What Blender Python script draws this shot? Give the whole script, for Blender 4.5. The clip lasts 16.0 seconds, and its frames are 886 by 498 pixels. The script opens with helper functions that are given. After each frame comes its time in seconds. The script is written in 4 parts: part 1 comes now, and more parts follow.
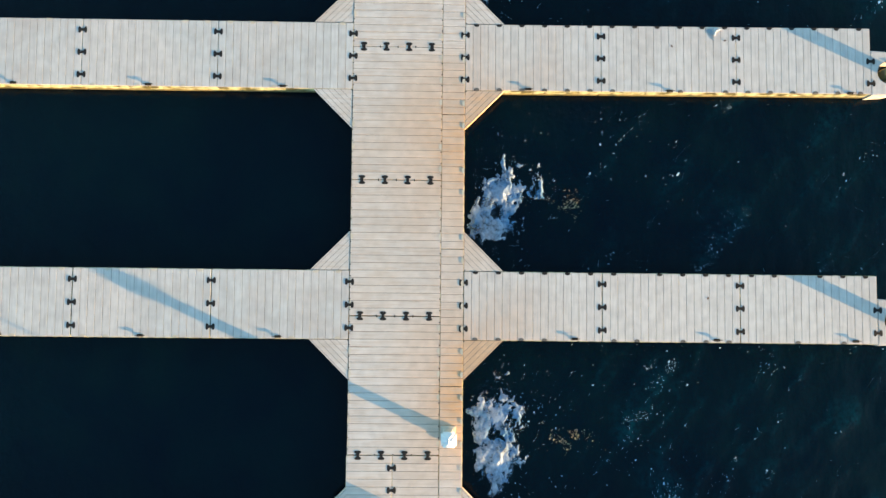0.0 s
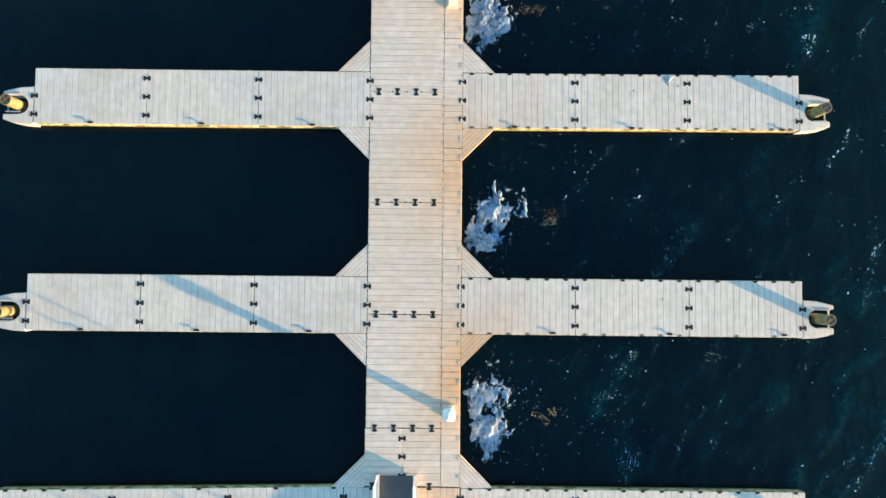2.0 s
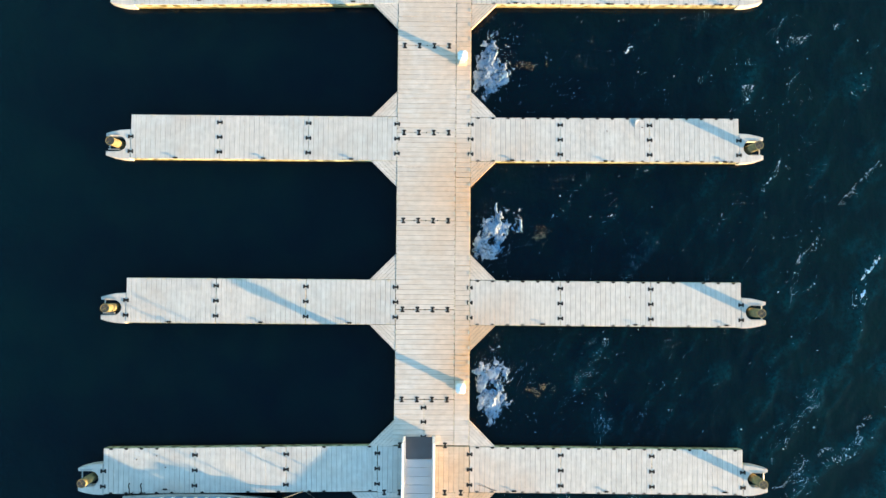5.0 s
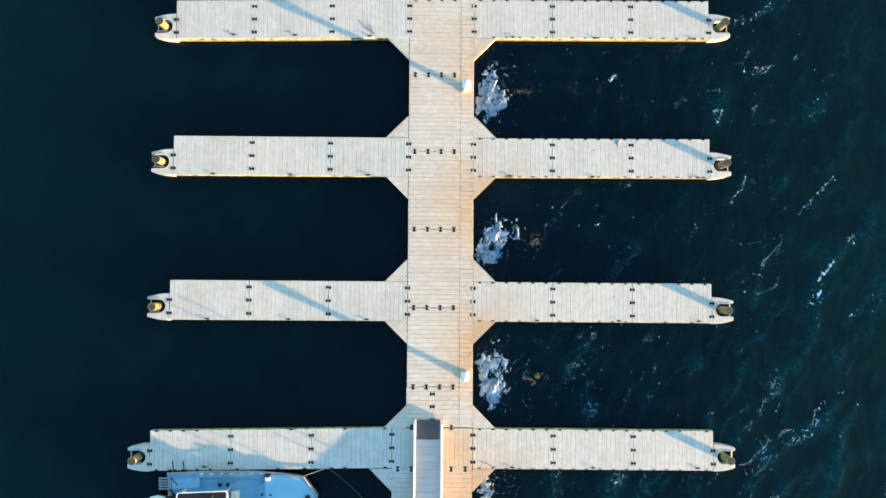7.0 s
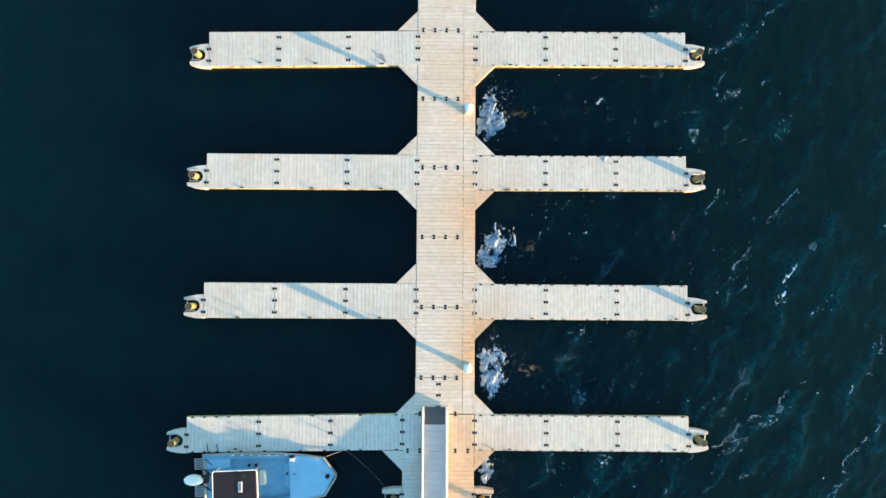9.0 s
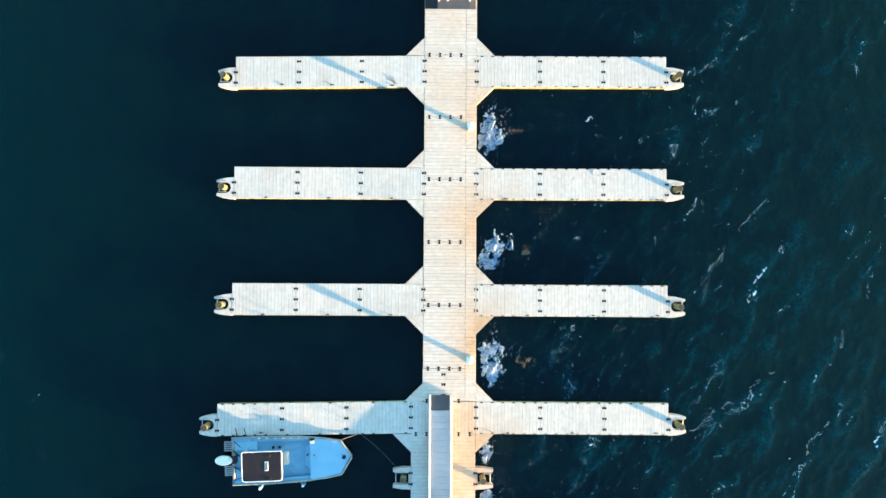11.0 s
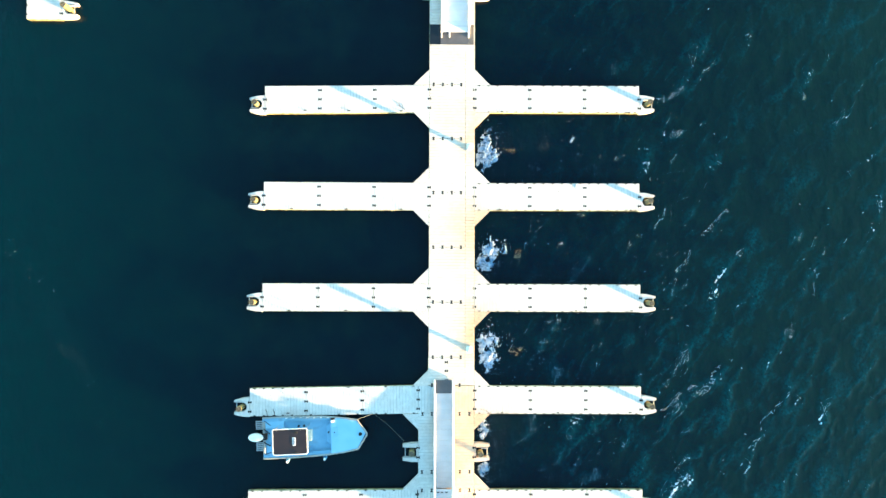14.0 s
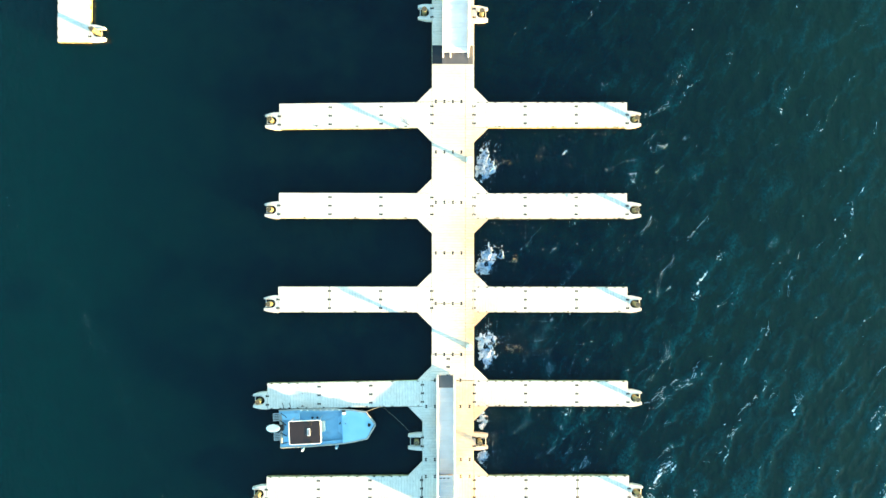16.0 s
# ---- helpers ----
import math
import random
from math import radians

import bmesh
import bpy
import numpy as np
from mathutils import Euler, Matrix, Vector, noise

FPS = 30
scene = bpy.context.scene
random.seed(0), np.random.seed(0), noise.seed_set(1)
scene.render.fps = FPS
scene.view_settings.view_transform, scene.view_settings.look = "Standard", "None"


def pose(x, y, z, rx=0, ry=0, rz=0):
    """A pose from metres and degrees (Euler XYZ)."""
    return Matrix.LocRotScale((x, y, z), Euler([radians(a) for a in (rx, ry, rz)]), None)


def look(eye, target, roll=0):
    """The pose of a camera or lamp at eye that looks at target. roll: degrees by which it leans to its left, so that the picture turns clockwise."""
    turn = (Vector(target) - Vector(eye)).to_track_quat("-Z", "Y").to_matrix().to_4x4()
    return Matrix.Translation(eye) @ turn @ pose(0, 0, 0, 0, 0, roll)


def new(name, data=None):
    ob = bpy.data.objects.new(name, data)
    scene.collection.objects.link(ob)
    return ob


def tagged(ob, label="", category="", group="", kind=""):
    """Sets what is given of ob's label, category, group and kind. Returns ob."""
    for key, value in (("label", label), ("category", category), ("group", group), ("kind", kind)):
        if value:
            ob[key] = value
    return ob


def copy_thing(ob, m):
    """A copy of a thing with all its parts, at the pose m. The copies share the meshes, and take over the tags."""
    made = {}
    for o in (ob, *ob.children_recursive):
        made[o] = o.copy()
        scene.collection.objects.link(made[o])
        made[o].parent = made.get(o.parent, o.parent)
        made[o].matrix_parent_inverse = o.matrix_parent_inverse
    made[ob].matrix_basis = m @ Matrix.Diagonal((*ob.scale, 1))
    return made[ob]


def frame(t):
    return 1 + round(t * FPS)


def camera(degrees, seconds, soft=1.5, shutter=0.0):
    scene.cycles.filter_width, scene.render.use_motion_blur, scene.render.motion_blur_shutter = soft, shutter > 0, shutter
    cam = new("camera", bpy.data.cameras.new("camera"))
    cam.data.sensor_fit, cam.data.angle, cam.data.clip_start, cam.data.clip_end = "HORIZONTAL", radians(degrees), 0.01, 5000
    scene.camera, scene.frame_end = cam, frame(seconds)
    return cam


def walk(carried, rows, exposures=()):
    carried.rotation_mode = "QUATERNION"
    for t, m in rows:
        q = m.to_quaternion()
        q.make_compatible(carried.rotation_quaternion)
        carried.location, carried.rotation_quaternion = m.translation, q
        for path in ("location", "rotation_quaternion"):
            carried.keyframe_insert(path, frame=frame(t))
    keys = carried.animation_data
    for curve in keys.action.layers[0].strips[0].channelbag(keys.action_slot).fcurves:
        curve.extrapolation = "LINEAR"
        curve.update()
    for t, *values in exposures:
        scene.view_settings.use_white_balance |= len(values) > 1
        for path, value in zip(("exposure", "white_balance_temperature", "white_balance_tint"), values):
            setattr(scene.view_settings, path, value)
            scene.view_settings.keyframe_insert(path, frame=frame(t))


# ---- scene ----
cam = camera(64.0, 16.0)
PATH = [
    (0.0, -0.186, 0.409, 16.048, 3.132, -0.771, 0.528),
    (0.5, -0.168, 0.437, 16.892, 3.053, -0.769, 0.534),
    (1.0, -0.154, 0.514, 17.746, 2.891, -0.691, 0.532),
    (1.5, -0.152, 0.61, 18.603, 2.7, -0.58, 0.523),
    (2.0, -0.166, 0.704, 19.458, 2.518, -0.467, 0.51),
    (2.5, -0.197, 0.785, 20.309, 2.367, -0.369, 0.493),
    (3.0, -0.247, 0.845, 21.152, 2.259, -0.3, 0.475),
    (3.5, -0.312, 0.883, 21.987, 2.196, -0.263, 0.455),
    (4.0, -0.391, 0.902, 22.815, 2.175, -0.259, 0.436),
    (4.5, -0.479, 0.906, 23.636, 2.187, -0.282, 0.417),
    (5.0, -0.575, 0.901, 24.45, 2.222, -0.328, 0.4),
    (5.5, -0.673, 0.894, 25.261, 2.267, -0.389, 0.383),
    (6.0, -0.772, 0.891, 26.069, 2.311, -0.458, 0.369),
    (6.5, -0.869, 0.896, 26.877, 2.343, -0.527, 0.356),
    (7.0, -0.962, 0.915, 27.686, 2.354, -0.59, 0.344),
    (7.5, -1.05, 0.949, 28.497, 2.34, -0.645, 0.334),
    (8.0, -1.133, 0.999, 29.313, 2.298, -0.687, 0.325),
    (8.5, -1.211, 1.063, 30.134, 2.229, -0.718, 0.317),
    (9.0, -1.286, 1.139, 30.961, 2.136, -0.739, 0.309),
    (9.5, -1.359, 1.222, 31.794, 2.028, -0.754, 0.301),
    (10.0, -1.432, 1.306, 32.633, 1.912, -0.767, 0.292),
    (10.5, -1.509, 1.385, 33.478, 1.798, -0.786, 0.282),
    (11.0, -1.591, 1.455, 34.328, 1.699, -0.816, 0.271),
    (11.5, -1.68, 1.509, 35.182, 1.621, -0.863, 0.258),
    (12.0, -1.776, 1.546, 36.038, 1.573, -0.932, 0.242),
    (12.5, -1.881, 1.566, 36.896, 1.557, -1.024, 0.224),
    (13.0, -1.99, 1.574, 37.754, 1.567, -1.136, 0.203),
    (13.5, -2.101, 1.581, 38.611, 1.59, -1.261, 0.18),
    (14.0, -2.205, 1.606, 39.466, 1.602, -1.383, 0.154),
    (14.5, -2.292, 1.675, 40.319, 1.563, -1.478, 0.125),
    (15.0, -2.346, 1.827, 41.168, 1.417, -1.51, 0.095),
    (15.5, -2.342, 2.150, 41.925, 1.086, -1.43, 0.063),
    (16.0, -2.240, 2.685, 42.640, 0.47, -1.176, 0.032),
]
walk(cam, [(t, pose(x, y, z, rx, ry, rz)) for t, x, y, z, rx, ry, rz in PATH], [(0, 2.30, 5900, -4), (4, 2.58, 5850, -5), (9, 2.64, 5980, -6), (11.5, 3.04, 5720, -9), (12.5, 3.20, 5750, -11), (14, 3.43, 5900, -12), (16, 3.61, 6650, -15)])

# ---- light: low warm sun from the south-east, clear sky ----
SUN_EL, SUN_X, SUN_Y = 4.9, 0.9085, -0.418
world = bpy.data.worlds.new("sky")
scene.world = world
world.use_nodes = True
wn = world.node_tree.nodes
sky = wn.new("ShaderNodeTexSky")
sky.sky_type, sky.sun_disc = "NISHITA", False
sky.ozone_density, sky.dust_density = 1.6, 0.5
sky.sun_elevation, sky.sun_rotation = radians(SUN_EL), math.atan2(SUN_X, SUN_Y)
world.node_tree.links.new(sky.outputs[0], wn["Background"].inputs[0])
wn["Background"].inputs[1].default_value = 0.135
sun = new("sun", bpy.data.lights.new("sun", "SUN"))
sun.data.energy, sun.data.angle, sun.data.color = 5.0, radians(0.6), (1.0, 0.55, 0.24)
ce = math.cos(radians(SUN_EL))
sun.matrix_world = look((60 * SUN_X * ce, 60 * SUN_Y * ce, 60 * math.sin(radians(SUN_EL))), (0, 0, 0))


# ---- materials ----
def material(name, a, b, scale=1.5, grain=60.0, rough=0.6, metal=0.0, bump=0.15, vary=0.08, stain=None, stain_scale=0.35, stain_at=(0.5, 0.68), spec=0.5, spots=None, streak=None, soil=None, tint=None, tint_scale=0.2, tint_at=(0.48, 0.62), orange_wash=None, east_tint=None):
    """Two colours mixed by broad noise, fine grain, a per-object shift, and stains of a third colour."""
    m = bpy.data.materials.new(name)
    m.use_nodes = True
    n, l = m.node_tree.nodes, m.node_tree.links
    p = n["Principled BSDF"]
    p.inputs["Roughness"].default_value, p.inputs["Metallic"].default_value = rough, metal
    p.inputs["Specular IOR Level"].default_value = spec
    geo = n.new("ShaderNodeNewGeometry")

    def noise_at(s, detail=4.0):
        t = n.new("ShaderNodeTexNoise")
        t.inputs["Scale"].default_value, t.inputs["Detail"].default_value = s, detail
        l.new(geo.outputs["Position"], t.inputs["Vector"])
        return t.outputs[0]

    def ramp(src, lo, hi):
        r = n.new("ShaderNodeMapRange")
        r.inputs["From Min"].default_value, r.inputs["From Max"].default_value = lo, hi
        l.new(src, r.inputs["Value"])
        return r.outputs[0]

    def mix(f, c, d, kind="MIX"):
        x = n.new("ShaderNodeMix")
        x.data_type, x.blend_type = "RGBA", kind
        for k, v in ((0, f), (6, c), (7, d)):
            if isinstance(v, (int, float)):
                x.inputs[k].default_value = v
            elif isinstance(v, tuple):
                x.inputs[k].default_value = (*v, 1)
            else:
                l.new(v, x.inputs[k])
        return x.outputs[2]

    col = mix(ramp(noise_at(scale), 0.35, 0.65), a, b)
    if stain:
        col = mix(ramp(noise_at(stain_scale, 6.0), *stain_at), col, stain)
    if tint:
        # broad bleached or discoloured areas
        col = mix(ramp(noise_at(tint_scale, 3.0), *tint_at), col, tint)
    if east_tint:
        # a warmer colour, mixed in further towards the east
        spread = n.new("ShaderNodeSeparateXYZ")
        l.new(geo.outputs["Position"], spread.inputs[0])
        half = n.new("ShaderNodeMath")
        half.operation, half.inputs[1].default_value = "MULTIPLY", 0.5
        l.new(ramp(spread.outputs[0], -2.0, 2.5), half.inputs[0])
        col = mix(half.outputs[0], col, east_tint)
    if orange_wash:
        # orange mixed in towards the east, most of all south of each finger
        colour, x0, x1, floor_at, most_at = orange_wash
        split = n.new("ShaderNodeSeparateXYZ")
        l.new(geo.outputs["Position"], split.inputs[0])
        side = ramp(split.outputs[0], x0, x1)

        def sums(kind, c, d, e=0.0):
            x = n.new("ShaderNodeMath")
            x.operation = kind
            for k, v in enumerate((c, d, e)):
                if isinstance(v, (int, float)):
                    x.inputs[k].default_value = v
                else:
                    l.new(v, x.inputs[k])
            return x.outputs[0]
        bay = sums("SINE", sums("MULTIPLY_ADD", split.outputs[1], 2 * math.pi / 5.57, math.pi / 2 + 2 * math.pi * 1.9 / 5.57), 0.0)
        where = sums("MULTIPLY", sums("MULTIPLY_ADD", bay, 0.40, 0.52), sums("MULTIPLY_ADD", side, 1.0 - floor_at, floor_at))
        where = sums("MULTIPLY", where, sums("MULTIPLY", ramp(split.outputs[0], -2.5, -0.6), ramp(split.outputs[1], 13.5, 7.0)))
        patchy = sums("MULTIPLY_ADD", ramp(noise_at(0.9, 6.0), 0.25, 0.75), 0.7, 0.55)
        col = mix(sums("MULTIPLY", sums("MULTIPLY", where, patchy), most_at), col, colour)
    if streak:
        # wear along the planks
        along = n.new("ShaderNodeMapping")
        along.inputs["Scale"].default_value = (*streak, 1.0)
        l.new(geo.outputs["Position"], along.inputs["Vector"])
        t = n.new("ShaderNodeTexNoise")
        t.inputs["Scale"].default_value, t.inputs["Detail"].default_value, t.inputs["Roughness"].default_value = 1.0, 5.0, 0.65
        l.new(along.outputs[0], t.inputs["Vector"])
        col = mix(ramp(t.outputs[0], 0.45, 0.75), col, soil)
        shade = n.new("ShaderNodeHueSaturation")
        l.new(col, shade.inputs["Color"])
        tone = n.new("ShaderNodeMapRange")
        tone.inputs["From Min"].default_value, tone.inputs["From Max"].default_value = 0.35, 0.65
        tone.inputs["To Min"].default_value, tone.inputs["To Max"].default_value = 0.93, 1.06
        l.new(noise_at(5.0, 5.0), tone.inputs["Value"])
        l.new(tone.outputs[0], shade.inputs["Value"])
        col = shade.outputs[0]
    if spots:
        cells = n.new("ShaderNodeTexVoronoi")
        cells.inputs["Scale"].default_value = 0.8
        l.new(geo.outputs["Position"], cells.inputs["Vector"])
        near = n.new("ShaderNodeMath")
        near.operation, near.inputs[1].default_value = "LESS_THAN", 0.022
        l.new(cells.outputs["Distance"], near.inputs[0])
        col = mix(near.outputs[0], col, spots)
    fine = noise_at(grain, 2.0)
    hsv = n.new("ShaderNodeHueSaturation")
    l.new(col, hsv.inputs["Color"])
    info = n.new("ShaderNodeObjectInfo")
    add = n.new("ShaderNodeMath")
    add.operation = "ADD"
    l.new(ramp(info.outputs["Random"], 0, 1), add.inputs[0])
    l.new(ramp(fine, 0.2, 0.8), add.inputs[1])
    value = n.new("ShaderNodeMapRange")
    value.inputs["From Max"].default_value = 2.0
    value.inputs["To Min"].default_value, value.inputs["To Max"].default_value = 1 - vary, 1 + vary
    l.new(add.outputs[0], value.inputs["Value"])
    l.new(value.outputs[0], hsv.inputs["Value"])
    l.new(hsv.outputs[0], p.inputs["Base Color"])
    if bump:
        bm_node = n.new("ShaderNodeBump")
        bm_node.inputs["Strength"].default_value, bm_node.inputs["Distance"].default_value = bump, 0.01
        l.new(fine, bm_node.inputs["Height"])
        l.new(bm_node.outputs[0], p.inputs["Normal"])
    return m


M_DECK = material("deck_plastic", (0.578, 0.577, 0.560), (0.530, 0.519, 0.497), stain=(0.51, 0.46, 0.42), vary=0.07, stain_scale=0.9, stain_at=(0.48, 0.72), spots=(0.12, 0.10, 0.09), streak=(26.0, 1.6), soil=(0.47, 0.44, 0.42), tint=(0.60, 0.562, 0.525), tint_scale=0.33, east_tint=(0.61, 0.565, 0.525), orange_wash=((0.60, 0.36, 0.19), 3.4, 0.4, 0.0, 0.95))
M_WALK = material("walkway_plastic", (0.62, 0.57, 0.522), (0.58, 0.515, 0.46), stain=(0.57, 0.465, 0.37), vary=0.08, stain_at=(0.46, 0.68), spots=(0.14, 0.10, 0.08), streak=(1.6, 26.0), soil=(0.53, 0.43, 0.345), tint=(0.61, 0.585, 0.56), tint_scale=0.21, tint_at=(0.47, 0.60), orange_wash=((0.63, 0.38, 0.20), -1.5, 0.5, 0.06, 1.15))
# warm light bounced off the gangway is painted into this tan
M_TAN = material("tan_glow_plastic", (0.64, 0.525, 0.415), (0.60, 0.465, 0.345), stain=(0.56, 0.405, 0.275), vary=0.08, stain_scale=0.6, stain_at=(0.46, 0.7), spots=(0.14, 0.10, 0.08), streak=(1.6, 26.0), soil=(0.50, 0.36, 0.25), orange_wash=((0.60, 0.34, 0.16), -1.2, 0.5, 0.2, 0.6))
M_FLOAT = material("float_plastic", (0.50, 0.50, 0.34), (0.42, 0.40, 0.22), scale=4.0, grain=25, bump=0.4, stain=(0.09, 0.085, 0.03), stain_scale=4.5, stain_at=(0.46, 0.62), rough=0.55)
M_ALGAE = material("waterline_algae", (0.13, 0.12, 0.05), (0.22, 0.17, 0.08), scale=5.0, grain=25, rough=0.7, bump=0.5, stain=(0.05, 0.06, 0.03), stain_scale=2.5)
M_GROOVE = material("groove_dirt", (0.15, 0.13, 0.115), (0.20, 0.175, 0.15), bump=0)
M_RUBBER = material("black_rubber", (0.013, 0.013, 0.015), (0.025, 0.023, 0.021), rough=0.65, bump=0.1, spec=0.2)
# near-black and smooth, stands in for mat rubber lying in shade
M_MAT_SHADE = material("shaded_mat_rubber", (0.004, 0.006, 0.010), (0.008, 0.010, 0.014), rough=0.16, bump=0.02)
M_PLUG = material("plug_plastic", (0.60, 0.54, 0.44), (0.52, 0.45, 0.34))
M_PLUG_WORN = material("worn_plug_rubber", (0.16, 0.14, 0.12), (0.09, 0.08, 0.07), scale=8)
M_PILE = material("pile_wood", (0.20, 0.17, 0.08), (0.13, 0.115, 0.05), scale=6, grain=40, rough=0.8, bump=0.5, stain=(0.12, 0.10, 0.06), stain_scale=4)
M_PILE_TOP = material("pile_end_grain", (0.09, 0.07, 0.06), (0.05, 0.045, 0.04), scale=14, rough=0.9, bump=0.6)
M_STEEL = material("galvanised_steel", (0.45, 0.46, 0.47), (0.36, 0.37, 0.38), rough=0.45, metal=0.8)
M_ALU = material("white_aluminium", (0.80, 0.80, 0.80), (0.70, 0.70, 0.71), rough=0.4)
M_PANEL = material("weathered_aluminium", (0.54, 0.535, 0.53), (0.47, 0.465, 0.46), rough=0.6, stain=(0.42, 0.40, 0.37), stain_scale=1.5)
M_SKIRT = material("dark_skirt", (0.11, 0.105, 0.10), (0.075, 0.07, 0.07), rough=0.7, bump=0.3)
M_GRATE = material("gangway_deck", (0.48, 0.47, 0.49), (0.42, 0.41, 0.43), rough=0.6, bump=0.3)
M_PALE_GRATE = material("pale_gangway_deck", (0.62, 0.63, 0.66), (0.54, 0.55, 0.58), rough=0.5, bump=0.2)
M_PLATE = material("ramp_rubber", (0.085, 0.085, 0.095), (0.06, 0.06, 0.07), rough=0.7, bump=0.3)
M_WHITE = material("white_gelcoat", (0.82, 0.82, 0.82), (0.76, 0.77, 0.78), rough=0.3, bump=0)
M_CAP = material("pedestal_cap", (0.78, 0.80, 0.82), (0.70, 0.73, 0.76), rough=0.3, bump=0)
M_PED = material("pedestal_body", (0.60, 0.56, 0.48), (0.52, 0.48, 0.40), rough=0.5)
M_BLUE = material("blue_boat_paint", (0.20, 0.38, 0.55), (0.16, 0.33, 0.50), rough=0.45, bump=0.05, stain=(0.12, 0.22, 0.32), stain_scale=2.0, stain_at=(0.55, 0.8))
M_FENDER = material("fender_blue", (0.10, 0.26, 0.44), (0.14, 0.32, 0.50), rough=0.4)
M_FOREDECK = material("pale_blue_deck", (0.26, 0.46, 0.64), (0.22, 0.42, 0.60), rough=0.5, bump=0.1)
M_HULL = material("hull_aluminium", (0.33, 0.34, 0.34), (0.26, 0.265, 0.26), rough=0.45, metal=0.3)
M_ROOF = material("brown_roof", (0.022, 0.013, 0.013), (0.014, 0.009, 0.010), rough=0.35, bump=0.05)
M_RAG = material("faded_blue_cloth", (0.44, 0.52, 0.58), (0.36, 0.46, 0.54), scale=8.0, rough=0.9)
M_LEAF = material("dead_leaf", (0.13, 0.06, 0.04), (0.08, 0.05, 0.035), scale=20.0, rough=0.8)
M_ROPE = material("rope", (0.24, 0.22, 0.18), (0.16, 0.15, 0.12), rough=0.9)
M_FOAM_GLINT = material("foam", (0.60, 0.78, 0.98), (0.42, 0.66, 0.96), scale=3.5, grain=30, rough=0.9, bump=0.6, spec=0.2)


def foam_material(name, a, b, gaps):
    """White broken water; fine gaps let the dark water show through."""
    m = material(name, a, b, scale=2.2, grain=9, rough=0.9, bump=0.1, spec=0.2)
    n, l = m.node_tree.nodes, m.node_tree.links
    geo = n.new("ShaderNodeNewGeometry")
    t = n.new("ShaderNodeTexNoise")
    t.inputs["Scale"].default_value, t.inputs["Detail"].default_value, t.inputs["Roughness"].default_value = 5.0, 9.0, 0.68
    l.new(geo.outputs["Position"], t.inputs["Vector"])
    r = n.new("ShaderNodeMapRange")
    r.inputs["From Min"].default_value, r.inputs["From Max"].default_value = gaps
    r.inputs["To Min"].default_value = 0.0
    l.new(t.outputs[0], r.inputs["Value"])
    # thin edges lie lower and let more of the water through
    split, thin, both = n.new("ShaderNodeSeparateXYZ"), n.new("ShaderNodeMapRange"), n.new("ShaderNodeMath")
    l.new(geo.outputs["Position"], split.inputs[0])
    l.new(split.outputs[2], thin.inputs["Value"])
    thin.inputs["From Min"].default_value, thin.inputs["From Max"].default_value = 0.030, 0.044
    both.operation = "MULTIPLY"
    l.new(r.outputs[0], both.inputs[0])
    l.new(thin.outputs[0], both.inputs[1])
    l.new(both.outputs[0], n["Principled BSDF"].inputs["Alpha"])
    return m


M_CHURN = foam_material("churned_foam", (0.35, 0.41, 0.50), (0.09, 0.19, 0.34), (0.24, 0.58))
M_WEED = material("floating_weed", (0.46, 0.38, 0.26), (0.20, 0.20, 0.12), scale=9, grain=30, rough=0.8, bump=0.2)


